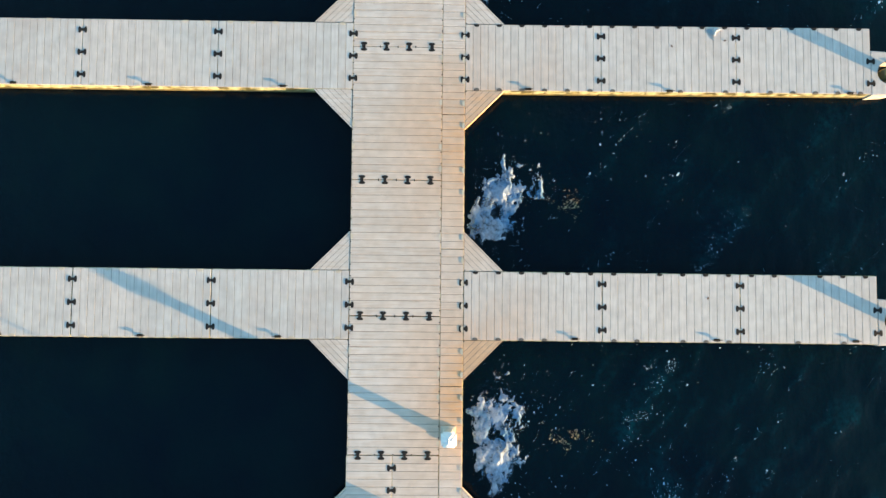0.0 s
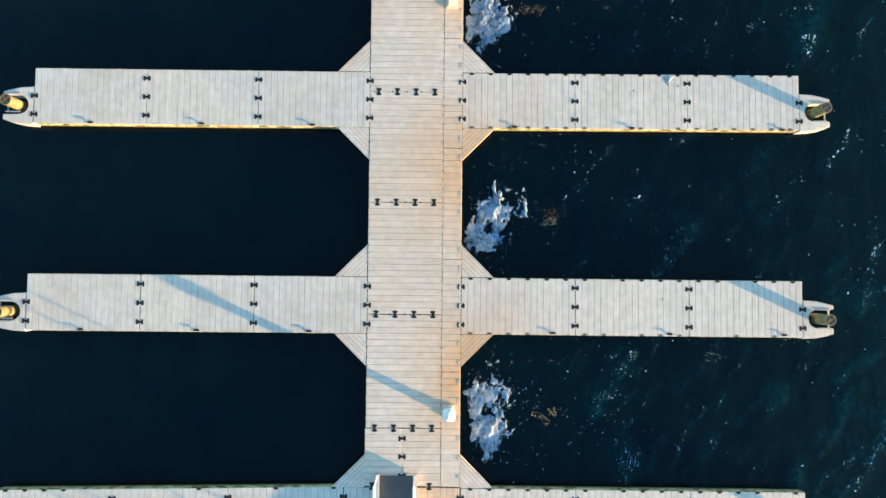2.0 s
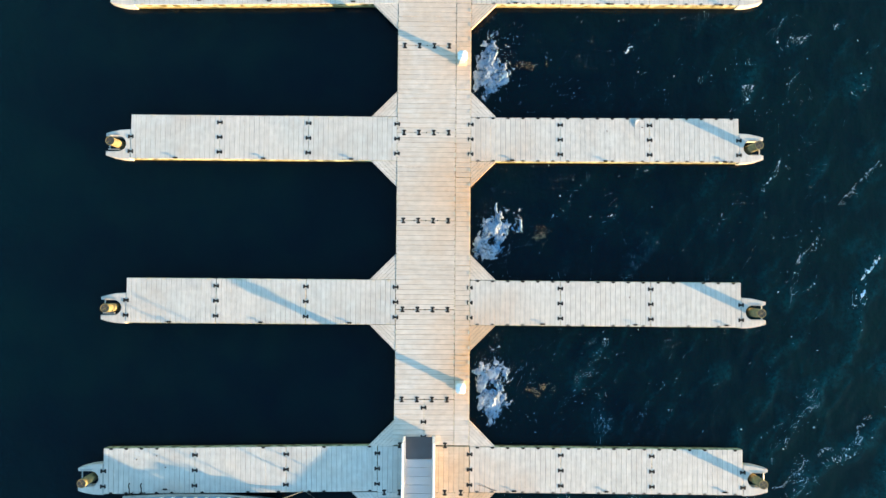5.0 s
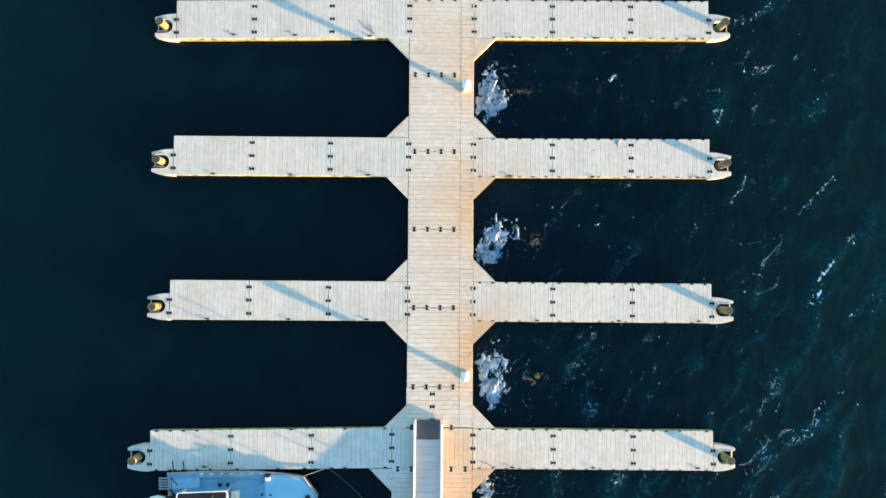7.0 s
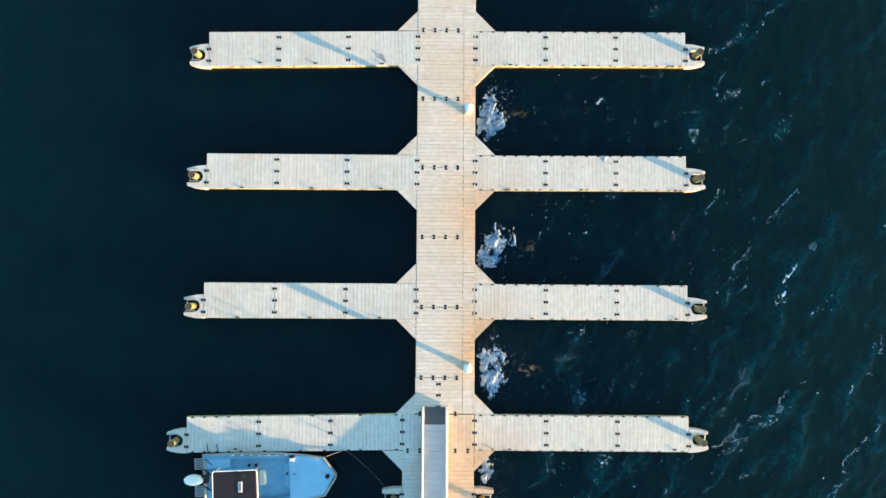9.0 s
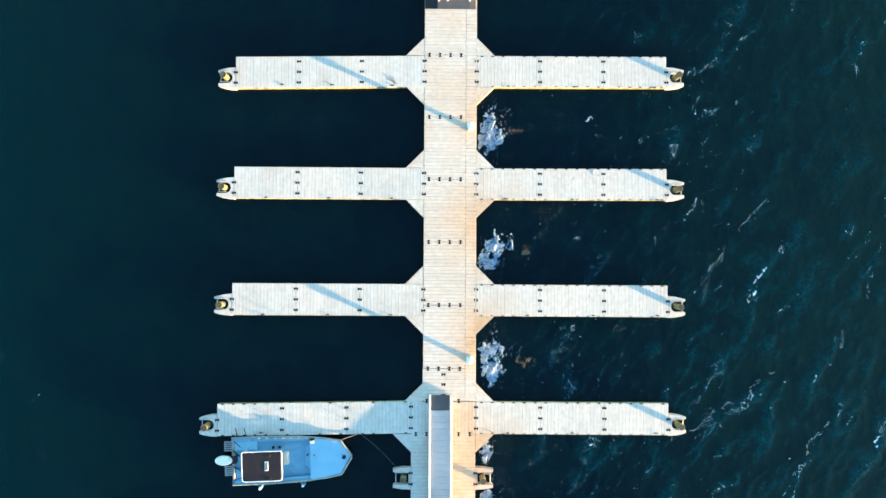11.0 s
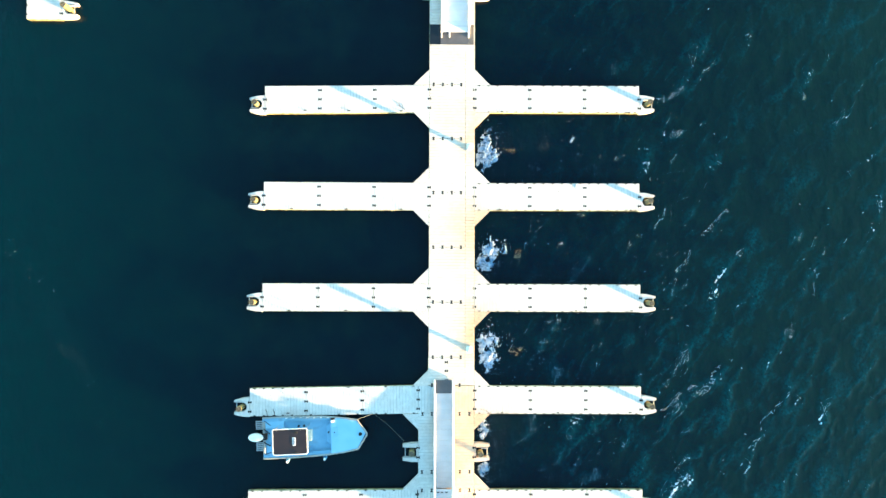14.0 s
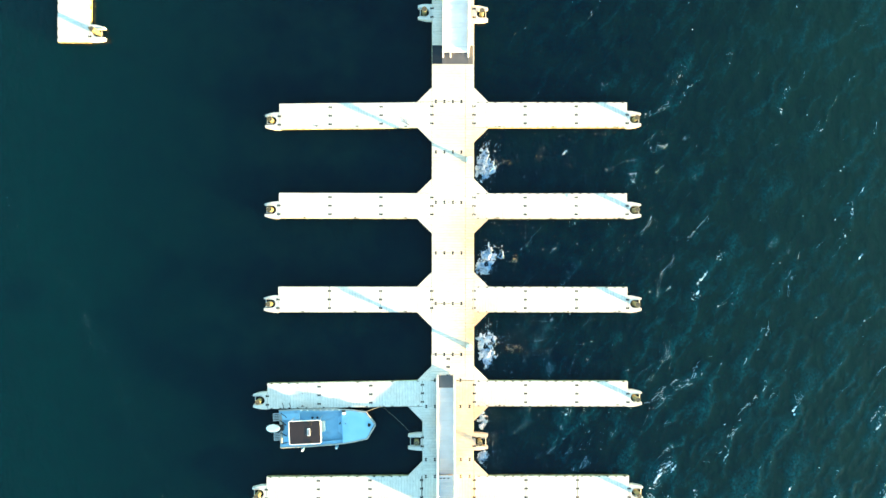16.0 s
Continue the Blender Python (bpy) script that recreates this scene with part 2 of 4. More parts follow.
def water_material():
    m = bpy.data.materials.new("sea_water")
    m.use_nodes = True
    n, l = m.node_tree.nodes, m.node_tree.links
    p = n["Principled BSDF"]
    p.inputs["Roughness"].default_value, p.inputs["IOR"].default_value = 0.10, 1.333
    p.inputs["Specular IOR Level"].default_value = 0.27
    p.subsurface_method = "BURLEY"
    p.inputs["Subsurface Weight"].default_value, p.inputs["Subsurface Scale"].default_value = 1.0, 3.0
    p.inputs["Subsurface Radius"].default_value = (1.0, 1.0, 1.0)
    geo = n.new("ShaderNodeNewGeometry")

    def noise_at(scale, detail, rough=0.5):
        t = n.new("ShaderNodeTexNoise")
        t.inputs["Scale"].default_value, t.inputs["Detail"].default_value, t.inputs["Roughness"].default_value = scale, detail, rough
        l.new(geo.outputs["Position"], t.inputs["Vector"])
        return t.outputs[0]
    mix = n.new("ShaderNodeMix")
    mix.data_type = "RGBA"
    mix.inputs[6].default_value, mix.inputs[7].default_value = (0.0001, 0.0039, 0.0096, 1), (0.0026, 0.0139, 0.0142, 1)
    # dock shade nearby and brighter exposure far out are painted into the colour
    where, east, west, blend = (n.new(k) for k in ("ShaderNodeSeparateXYZ", "ShaderNodeMapRange", "ShaderNodeMapRange", "ShaderNodeMath"))
    l.new(geo.outputs["Position"], where.inputs[0])
    for node, lo, hi in ((east, 7.0, 24.0), (west, -11.0, -25.0)):
        l.new(where.outputs[0], node.inputs["Value"])
        node.inputs["From Min"].default_value, node.inputs["From Max"].default_value = lo, hi
    blend.operation = "MULTIPLY_ADD"
    l.new(east.outputs[0], blend.inputs[0])
    blend.inputs[1].default_value = 0.75
    quarter = n.new("ShaderNodeMath")
    quarter.operation, quarter.inputs[1].default_value = "MULTIPLY", 0.35
    l.new(noise_at(0.10, 3.0), quarter.inputs[0])
    mottle = n.new("ShaderNodeMath")
    mottle.operation, mottle.inputs[1].default_value = "MULTIPLY_ADD", 1.1
    l.new(noise_at(0.75, 7.0, 0.66), mottle.inputs[0])
    l.new(quarter.outputs[0], mottle.inputs[2])
    even = n.new("ShaderNodeMath")
    even.operation, even.inputs[1].default_value = "SUBTRACT", 0.55
    l.new(mottle.outputs[0], even.inputs[0])
    l.new(even.outputs[0], blend.inputs[2])
    l.new(blend.outputs[0], mix.inputs[0])
    # bluer far out to the west
    out, share_west = n.new("ShaderNodeMix"), n.new("ShaderNodeMath")
    out.data_type, share_west.operation, share_west.inputs[1].default_value = "RGBA", "MULTIPLY", 0.9
    l.new(west.outputs[0], share_west.inputs[0])
    l.new(share_west.outputs[0], out.inputs[0])
    l.new(mix.outputs[2], out.inputs[6])
    patchy = n.new("ShaderNodeMix")
    patchy.data_type = "RGBA"
    patchy.inputs[6].default_value, patchy.inputs[7].default_value = (0.0002, 0.0075, 0.0125, 1), (0.0006, 0.0170, 0.0200, 1)
    l.new(noise_at(0.9, 7.0, 0.68), patchy.inputs[0])
    l.new(patchy.outputs[2], out.inputs[7])
    # stirred-in air, with sky reflection painted in, pales the tops of the waves
    top, air_sheen, both, pale = (n.new(k) for k in ("ShaderNodeMapRange", "ShaderNodeMapRange", "ShaderNodeMath", "ShaderNodeMix"))
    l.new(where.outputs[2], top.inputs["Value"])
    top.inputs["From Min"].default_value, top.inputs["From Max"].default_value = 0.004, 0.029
    l.new(noise_at(6.0, 8.0, 0.78), air_sheen.inputs["Value"])
    air_sheen.inputs["From Min"].default_value, air_sheen.inputs["From Max"].default_value = 0.38, 0.64
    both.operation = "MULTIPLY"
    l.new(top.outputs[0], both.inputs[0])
    l.new(air_sheen.outputs[0], both.inputs[1])
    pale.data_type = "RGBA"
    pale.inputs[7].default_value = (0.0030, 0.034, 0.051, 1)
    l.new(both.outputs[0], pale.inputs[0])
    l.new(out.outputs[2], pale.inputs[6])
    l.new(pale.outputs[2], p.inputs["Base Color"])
    ripple = n.new("ShaderNodeBump")
    ripple.inputs["Distance"].default_value = 0.06
    l.new(noise_at(3.2, 6.0, 0.62), ripple.inputs["Height"])
    # crests are rougher than troughs
    crest = n.new("ShaderNodeMapRange")
    l.new(where.outputs[2], crest.inputs["Value"])
    crest.inputs["From Min"].default_value, crest.inputs["From Max"].default_value = -0.01, 0.045
    crest.inputs["To Min"].default_value, crest.inputs["To Max"].default_value = 0.34, 0.40
    l.new(crest.outputs[0], ripple.inputs["Strength"])
    chop = n.new("ShaderNodeBump")
    chop.inputs["Strength"].default_value, chop.inputs["Distance"].default_value = 0.6, 0.09
    turn = n.new("ShaderNodeMapping")
    turn.inputs["Rotation"].default_value, turn.inputs["Scale"].default_value = (0, 0, radians(36)), (1.0, 0.38, 1.0)
    l.new(geo.outputs["Position"], turn.inputs["Vector"])
    streak = n.new("ShaderNodeTexNoise")
    streak.inputs["Scale"].default_value, streak.inputs["Detail"].default_value = 1.5, 5.0
    l.new(turn.outputs[0], streak.inputs["Vector"])
    # chop only where the wind reaches, east of the dock
    split, reach, scaled = n.new("ShaderNodeSeparateXYZ"), n.new("ShaderNodeMapRange"), n.new("ShaderNodeMath")
    l.new(geo.outputs["Position"], split.inputs[0])
    l.new(split.outputs[0], reach.inputs["Value"])
    reach.inputs["From Min"].default_value, reach.inputs["From Max"].default_value = -1.0, 9.0
    reach.inputs["To Min"].default_value = 0.40
    # and far out to the west
    lee, either = n.new("ShaderNodeMapRange"), n.new("ShaderNodeMath")
    l.new(split.outputs[0], lee.inputs["Value"])
    lee.inputs["From Min"].default_value, lee.inputs["From Max"].default_value = -10.0, -24.0
    either.operation, scaled.operation = "MAXIMUM", "MULTIPLY"
    l.new(reach.outputs[0], either.inputs[0])
    l.new(lee.outputs[0], either.inputs[1])
    l.new(streak.outputs[0], scaled.inputs[0])
    l.new(either.outputs[0], scaled.inputs[1])
    l.new(scaled.outputs[0], chop.inputs["Height"])
    l.new(ripple.outputs[0], chop.inputs["Normal"])
    l.new(chop.outputs[0], p.inputs["Normal"])
    return m


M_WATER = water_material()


# ---- mesh helpers ----
def part(name, bm, mat, parent=None, label="", smooth=False):
    """Links a bmesh as one object under a thing or a part."""
    me = bpy.data.meshes.new(name)
    bm.to_mesh(me)
    bm.free()
    for mm in (mat if isinstance(mat, (list, tuple)) else [mat]):
        me.materials.append(mm)
    if smooth:
        for f in me.polygons:
            f.use_smooth = True
    ob = new(name, me)
    if parent:
        ob.parent = parent
    return tagged(ob, label)


def share(name, me, parent, m):
    """Another object on the mesh me, under parent."""
    ob = new(name, me)
    ob.parent = parent
    ob.matrix_basis = m
    return ob


def empty(name, m=Matrix()):
    ob = new(name)
    ob.matrix_basis = m
    ob.empty_display_size = 0.2
    return ob


def add_box(bm, x0, x1, y0, y1, z0, z1, bevel=0.0, mat=0):
    made = bmesh.ops.create_cube(bm, size=1.0, matrix=Matrix.LocRotScale(((x0 + x1) / 2, (y0 + y1) / 2, (z0 + z1) / 2), None, (x1 - x0, y1 - y0, z1 - z0)))
    vs = made["verts"]
    fs = {f for v in vs for f in v.link_faces}
    for f in fs:
        f.material_index = mat
    if bevel:
        es = list({e for v in vs for e in v.link_edges})
        bmesh.ops.bevel(bm, geom=es, offset=bevel, segments=1, affect="EDGES")
    return bm


def box(*a, **k):
    return add_box(bmesh.new(), *a, **k)


def add_prism(bm, pts, z0, z1, mat=0):
    """An upright prism over the outline pts."""
    lo = [bm.verts.new((x, y, z0)) for x, y in pts]
    hi = [bm.verts.new((x, y, z1)) for x, y in pts]
    faces = [bm.faces.new(hi), bm.faces.new(lo[::-1])]
    for i in range(len(pts)):
        j = (i + 1) % len(pts)
        faces.append(bm.faces.new((lo[i], lo[j], hi[j], hi[i])))
    for f in faces:
        f.material_index = mat
    return bm


def prism(pts, z0, z1, bevel=0.0):
    bm = add_prism(bmesh.new(), pts, z0, z1)
    bmesh.ops.recalc_face_normals(bm, faces=bm.faces)
    if bevel:
        bmesh.ops.bevel(bm, geom=[e for e in bm.edges if all(v.co.z > z1 - 1e-5 for v in e.verts)], offset=bevel, segments=2, affect="EDGES")
    return bm


def add_tube(bm, a, b, r, n=8, r2=None):
    a, b = Vector(a), Vector(b)
    m = Matrix.Translation((a + b) / 2) @ (b - a).to_track_quat("Z", "Y").to_matrix().to_4x4()
    bmesh.ops.create_cone(bm, cap_ends=True, segments=n, radius1=r, radius2=r if r2 is None else r2, depth=(b - a).length, matrix=m)
    return bm


def tube(*a, **k):
    return add_tube(bmesh.new(), *a, **k)


# ---- plan ----
DECK = 0.35                       # deck height over the water
FIN = 1.52                        # width of a finger section
POCKET = 0.508                    # spacing of the coupler pockets
WX0, WX1, WX2 = -2.04, -0.03, 0.48  # walkway: west edge, seam, east edge
FINGERS = {"F1": 11.06, "F2": 5.60, "F3": 0.02, "F4": -5.58, "F5": -11.24}
JOINTS = [14.87, 11.85, 8.83, 5.82, 2.80, -0.22, -3.25]


# ---- water ----
TABLE = np.random.RandomState(11).rand(256, 256)


def cells(x, y, seed=0):
    """Smooth random field of unit cells, 0 to 1."""
    x, y = np.asarray(x, float) + 17.3 * seed, np.asarray(y, float) - 9.7 * seed
    i, j = np.floor(x).astype(int), np.floor(y).astype(int)
    u, v = x - i, y - j
    u, v = u * u * (3 - 2 * u), v * v * (3 - 2 * v)
    p, q = TABLE[i % 256, j % 256], TABLE[(i + 1) % 256, j % 256]
    r, w = TABLE[i % 256, (j + 1) % 256], TABLE[(i + 1) % 256, (j + 1) % 256]
    return (p * (1 - u) + q * u) * (1 - v) + (r * (1 - u) + w * u) * v


def rough_field(x, y, seed=0, octaves=4):
    total, gain, f = 0.0, 0.5, 1.0
    for k in range(octaves):
        total = total + gain * cells(x * f, y * f, seed + 3 * k)
        gain, f = gain * 0.5, f * 2.03
    return total / (1 - 0.5 ** octaves)


def crest_lines(x, y):
    """Short wandering wave crests that run north-east, 0 in the troughs and 1 on the crest line."""
    c, s = math.cos(radians(-35)), math.sin(radians(-35))
    u, v = x * c + y * s, y * c - x * s
    most = 0.0
    for length, seed, size in ((2.3, 1, 1.0), (1.3, 2, 0.8), (0.75, 4, 0.6), (0.5, 6, 0.5)):
        bend = 1.05 * rough_field(v / (1.5 * length), u / (2.2 * length), seed, 4) + 0.16 * rough_field(x * 2.4, y * 2.4, seed + 5, 3)
        phase = u / length + 1.15 * bend
        saw = phase - np.floor(phase)
        # steep on the lee side, long on the other
        ridge = np.where(saw < 0.72, saw / 0.72, (1 - saw) / 0.28)
        gate = np.clip((rough_field(v / (1.1 * length) + 31 * np.floor(phase), u / (3.0 * length), seed + 8, 3) - 0.45) / 0.20, 0, 1)
        most = np.maximum(most, size * gate * ridge ** 3)
    return most


def wave_reach(x, y):
    """Sheltered water west of the walkway, wind chop running in from the south-east."""
    east = 1 / (1 + np.exp(-(x - 1.0) / 0.8))
    inner = np.clip((x - 2.0) / 4, 0, 1) * np.clip((1.5 - y) / 3, 0, 1)
    south = 0.82 + 0.46 * np.clip((3 - y) / 8, 0, 1)
    return 0.10 + 0.90 * south * east * (0.32 + 0.68 * np.maximum(np.clip((x - 4) / 9, 0, 1), inner)) + 0.25 * np.clip((-14 - x) / 10, 0, 1)


def wave_height(x, y):
    x, y = np.asarray(x, float), np.asarray(y, float)
    east = 1 / (1 + np.exp(-(x - 2.0) / 0.8))
    swell = 0.030 * (rough_field(x / 1.3 + y / 2.2, y / 1.6 - x / 2.0, 20, 3) - 0.5)
    chop = 0.016 * (rough_field(x * 1.7, y * 1.7, 23, 3) - 0.5)
    return (swell + chop + 0.034 * crest_lines(x, y) * east) * wave_reach(x, y)


def water():
    xs = np.concatenate([[-2500, -600, -200, -90], np.arange(-45, -4, 0.5), np.arange(-4, 0.4, 0.2), np.arange(0.4, 36, 0.09), np.arange(36, 48.1, 0.4), [90, 200, 600, 2500]])
    ys = np.concatenate([[-2500, -600, -200, -70], np.arange(-32, -22, 0.25), np.arange(-22, 26, 0.09), np.arange(26, 34.01, 0.25), [70, 200, 600, 2500]])
    gx, gy = np.meshgrid(xs, ys)
    fade = np.clip((48 - np.abs(gx)) / 8, 0, 1) * np.clip((40 - np.abs(gy)) / 8, 0, 1)
    z = wave_height(np.clip(gx, -60, 60), np.clip(gy, -60, 60)) * fade
    nx, ny = len(xs), len(ys)
    idx = np.arange(nx * ny).reshape(ny, nx)
    quads = np.stack([idx[:-1, :-1], idx[:-1, 1:], idx[1:, 1:], idx[1:, :-1]], -1).reshape(-1, 4)
    me = bpy.data.meshes.new("water")
    me.from_pydata(np.stack([gx, gy, z], -1).reshape(-1, 3).tolist(), [], quads.tolist())
    me.polygons.foreach_set("use_smooth", np.ones(len(quads), bool))
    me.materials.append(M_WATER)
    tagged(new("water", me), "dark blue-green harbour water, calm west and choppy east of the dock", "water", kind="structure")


water()


# ---- dock sections ----
def pocket_mesh(name, mat, h=0.014):
    """A half-round plug that sits on a section's edge, flat side along x, bulging to +y."""
    bm = bmesh.new()
    pts = [(0.064 * math.cos(a), 0.032 + 0.042 * math.sin(a)) for a in [math.pi * (k / 6 * 1.3 - 0.15) for k in range(7)]]
    add_prism(bm, pts, -0.02, h)
    bmesh.ops.recalc_face_normals(bm, faces=bm.faces)
    me = bpy.data.meshes.new(name)
    bm.to_mesh(me)
    bm.free()
    me.materials.append(mat)
    return me


PLUG_DARK = pocket_mesh("pocket_plug", M_RUBBER, 0.0025)
PLUG_GREY = pocket_mesh("pocket_plug", M_PLUG_WORN, 0.0025)
PLUG_PALE = pocket_mesh("pocket_plug", M_PLUG, 0.002)
PLUG_HIGH = pocket_mesh("pocket_plug", M_PLUG, 0.006)


def section(length, width, planks, deck, north=None, south=None, label="", bolts=False, glow_deck=None):
    """A moulded float section, long side on x, planks across it; origin at the deck's middle, at water level."""
    thing = empty("dock_section")
    L, W = length / 2 - 0.008, width / 2 - 0.007
    bm = box(-L, L, -W, W, -0.10, DECK - 0.009, bevel=0.012)
    for f in bm.faces:
        if f.normal.z > 0.9:
            f.material_index = 1
    bmesh.ops.bisect_plane(bm, geom=bm.verts[:] + bm.edges[:] + bm.faces[:], plane_co=(0, 0, 0.135), plane_no=(0, 0, 1))
    for f in bm.faces:
        if f.calc_center_median().z < 0.135:
            f.material_index = 2
    part("float_body", bm, [M_FLOAT, M_GROOVE, M_ALGAE], thing)
    count = max(1, round(length / POCKET))
    step = length / count
    bulge = None
    for k in range(2 * count):
        x = -length / 2 + (k + 0.5) * step / 2
        for s in (-1, 1):
            m = pose(x, s * W, 0, 0, 0, 0 if s > 0 else 180)
            if bulge is None:
                w = step * 0.242
                out = [(-w, -0.02), (w, -0.02), (w, 0.002), (w - 0.02, 0.010), (w * 0.3, 0.013), (-w * 0.3, 0.013), (0.02 - w, 0.010), (-w, 0.002)]
                bulge = part("side_bulge", prism(out, 0.15, DECK - 0.045, bevel=0.006), M_FLOAT, thing)
                bulge.matrix_basis = m
            else:
                share("side_bulge", bulge.data, thing, m)
    pitch = (length - 0.010) / planks
    bm = box(-pitch / 2 + 0.0044, pitch / 2 - 0.0044, -W, W, DECK - 0.016, DECK, bevel=0.003)
    first = part("deck_plank", bm, deck, thing)
    first.matrix_basis = pose(-length / 2 + 0.005 + pitch / 2, 0, 0)
    tinted = first.data
    if glow_deck:
        # planks past the middle carry the painted warm glow
        tinted = first.data.copy()
        tinted.materials.clear()
        tinted.materials.append(glow_deck)
    for k in range(1, planks):
        share("deck_plank", tinted if k > planks // 2 else first.data, thing, pose(-length / 2 + 0.005 + (k + 0.5) * pitch, 0, 0))
    for me, side in ((north, 1), (south, -1)):
        if me:
            for k in range(count):
                x = -length / 2 + (k + 0.5) * step
                share("pocket_plug", me, thing, pose(x, side * (W + 0.018), DECK, 0, 0, 180 if side > 0 else 0))
    if bolts:
        spots = [(-length / 2 + (k + 0.5) * length / 12, side * (W - 0.004)) for side in (-1, 1) for k in range(12)]
        spots += [(side * (L - 0.004), -W + (k + 0.5) * 2 * W / 5) for side in (-1, 1) for k in range(5)]
        first = part("bolt", tube((0, 0, DECK + 0.0025), (0, 0, DECK + 0.0035), 0.015, n=6, r2=0.014), M_RUBBER, thing)
        first.matrix_basis = pose(*spots[0], 0)
        for x, y in spots[1:]:
            share("bolt", first.data, thing, pose(x, y, 0))
    return tagged(thing, label, "dock section", "dock sections")


def place(thing, x, y, turn=0.0, tilt=0.035, lost=0.12):
    """A section at x, y, sitting slightly uneven on the water."""
    made = copy_thing(thing, pose(x, y, random.uniform(-0.001, 0.001), random.uniform(-tilt, tilt), random.uniform(-tilt, tilt) * 0.3, turn))
    for o in list(made.children):
        if o.name.startswith("pocket_plug") and random.random() < (0.5 if o.data == PLUG_PALE else lost):
            bpy.data.objects.remove(o)
    return made


GREY = "pale grey plastic float section with grooved deck"
finger_east = section(3.07, FIN, 18, M_DECK, PLUG_DARK, PLUG_GREY, GREY + " and dark edge plugs")
finger_west = section(3.034, FIN, 18, M_DECK, PLUG_PALE, PLUG_PALE, GREY + " and pale edge plugs")
finger_long = section(3.06, FIN, 18, M_DECK, PLUG_DARK, PLUG_DARK, GREY + " beside the gangway bay")
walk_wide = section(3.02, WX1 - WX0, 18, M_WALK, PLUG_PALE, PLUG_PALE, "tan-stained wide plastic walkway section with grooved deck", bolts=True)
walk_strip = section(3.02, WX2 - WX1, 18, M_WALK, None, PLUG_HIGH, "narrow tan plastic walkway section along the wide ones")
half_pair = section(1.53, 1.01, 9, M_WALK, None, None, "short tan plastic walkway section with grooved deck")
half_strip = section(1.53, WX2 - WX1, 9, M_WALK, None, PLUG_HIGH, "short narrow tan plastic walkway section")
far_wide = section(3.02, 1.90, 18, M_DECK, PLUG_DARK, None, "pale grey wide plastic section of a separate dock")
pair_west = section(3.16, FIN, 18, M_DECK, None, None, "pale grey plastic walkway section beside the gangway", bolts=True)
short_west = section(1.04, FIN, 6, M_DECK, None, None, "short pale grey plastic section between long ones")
# east of the gangway the warm bounced light is in the deck colour
pair_tan = section(3.16, FIN, 18, M_TAN, None, None, "orange-tan plastic walkway section beside the gangway, warm glow painted in", bolts=True)
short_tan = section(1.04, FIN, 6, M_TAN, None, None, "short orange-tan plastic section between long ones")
cross_tan = section(3.085, 1.54, 18, M_DECK, None, None, "plastic section under the gangway, pale grey, sunny half painted orange-tan", glow_deck=M_TAN)
masters = [pair_west, short_west, pair_tan, short_tan, cross_tan, far_wide, finger_east, finger_west, finger_long, walk_wide, walk_strip, half_pair, half_strip]


def coupler_mesh():
    """A bone-shaped rubber coupler along x."""
    half = [(0.10, 0.035), (0.085, 0.07), (0.055, 0.07), (0.03, 0.032)]
    pts = half + [(-x, y) for x, y in half[::-1]] + [(-x, -y) for x, y in half] + [(x, -y) for x, y in half[::-1]]
    bm = prism(pts, DECK - 0.03, DECK + 0.0036, bevel=0.0014)
    me = bpy.data.meshes.new("dock_coupler")
    bm.to_mesh(me)
    bm.free()
    me.materials.append(M_RUBBER)
    return me


COUPLER = coupler_mesh()


def coupler(x, y, turn=0.0):
    ob = new("dock_coupler", COUPLER)
    ob.matrix_basis = pose(x, y, 0.0, 0, 0, turn + random.uniform(-2, 2))
    tagged(ob, "black rubber bone-shaped coupler set in the deck joint", "coupler", "dock couplers")


def holder_mesh():
    """Outline of a forked end piece round a pile, attached on x = 0 and reaching to +x."""
    arc = [(0.42 + 0.26 * math.cos(a), -0.03 + 0.25 * math.sin(a)) for a in [math.pi * (1.5 - k / 10) for k in range(11)]]
    return [(0.0, -0.57), (0.35, -0.55), (0.62, -0.50), (0.84, -0.43), (0.84, -0.29)] + arc + [(0.84, 0.23), (0.84, 0.33), (0.62, 0.39), (0.35, 0.45), (0.0, 0.47)]


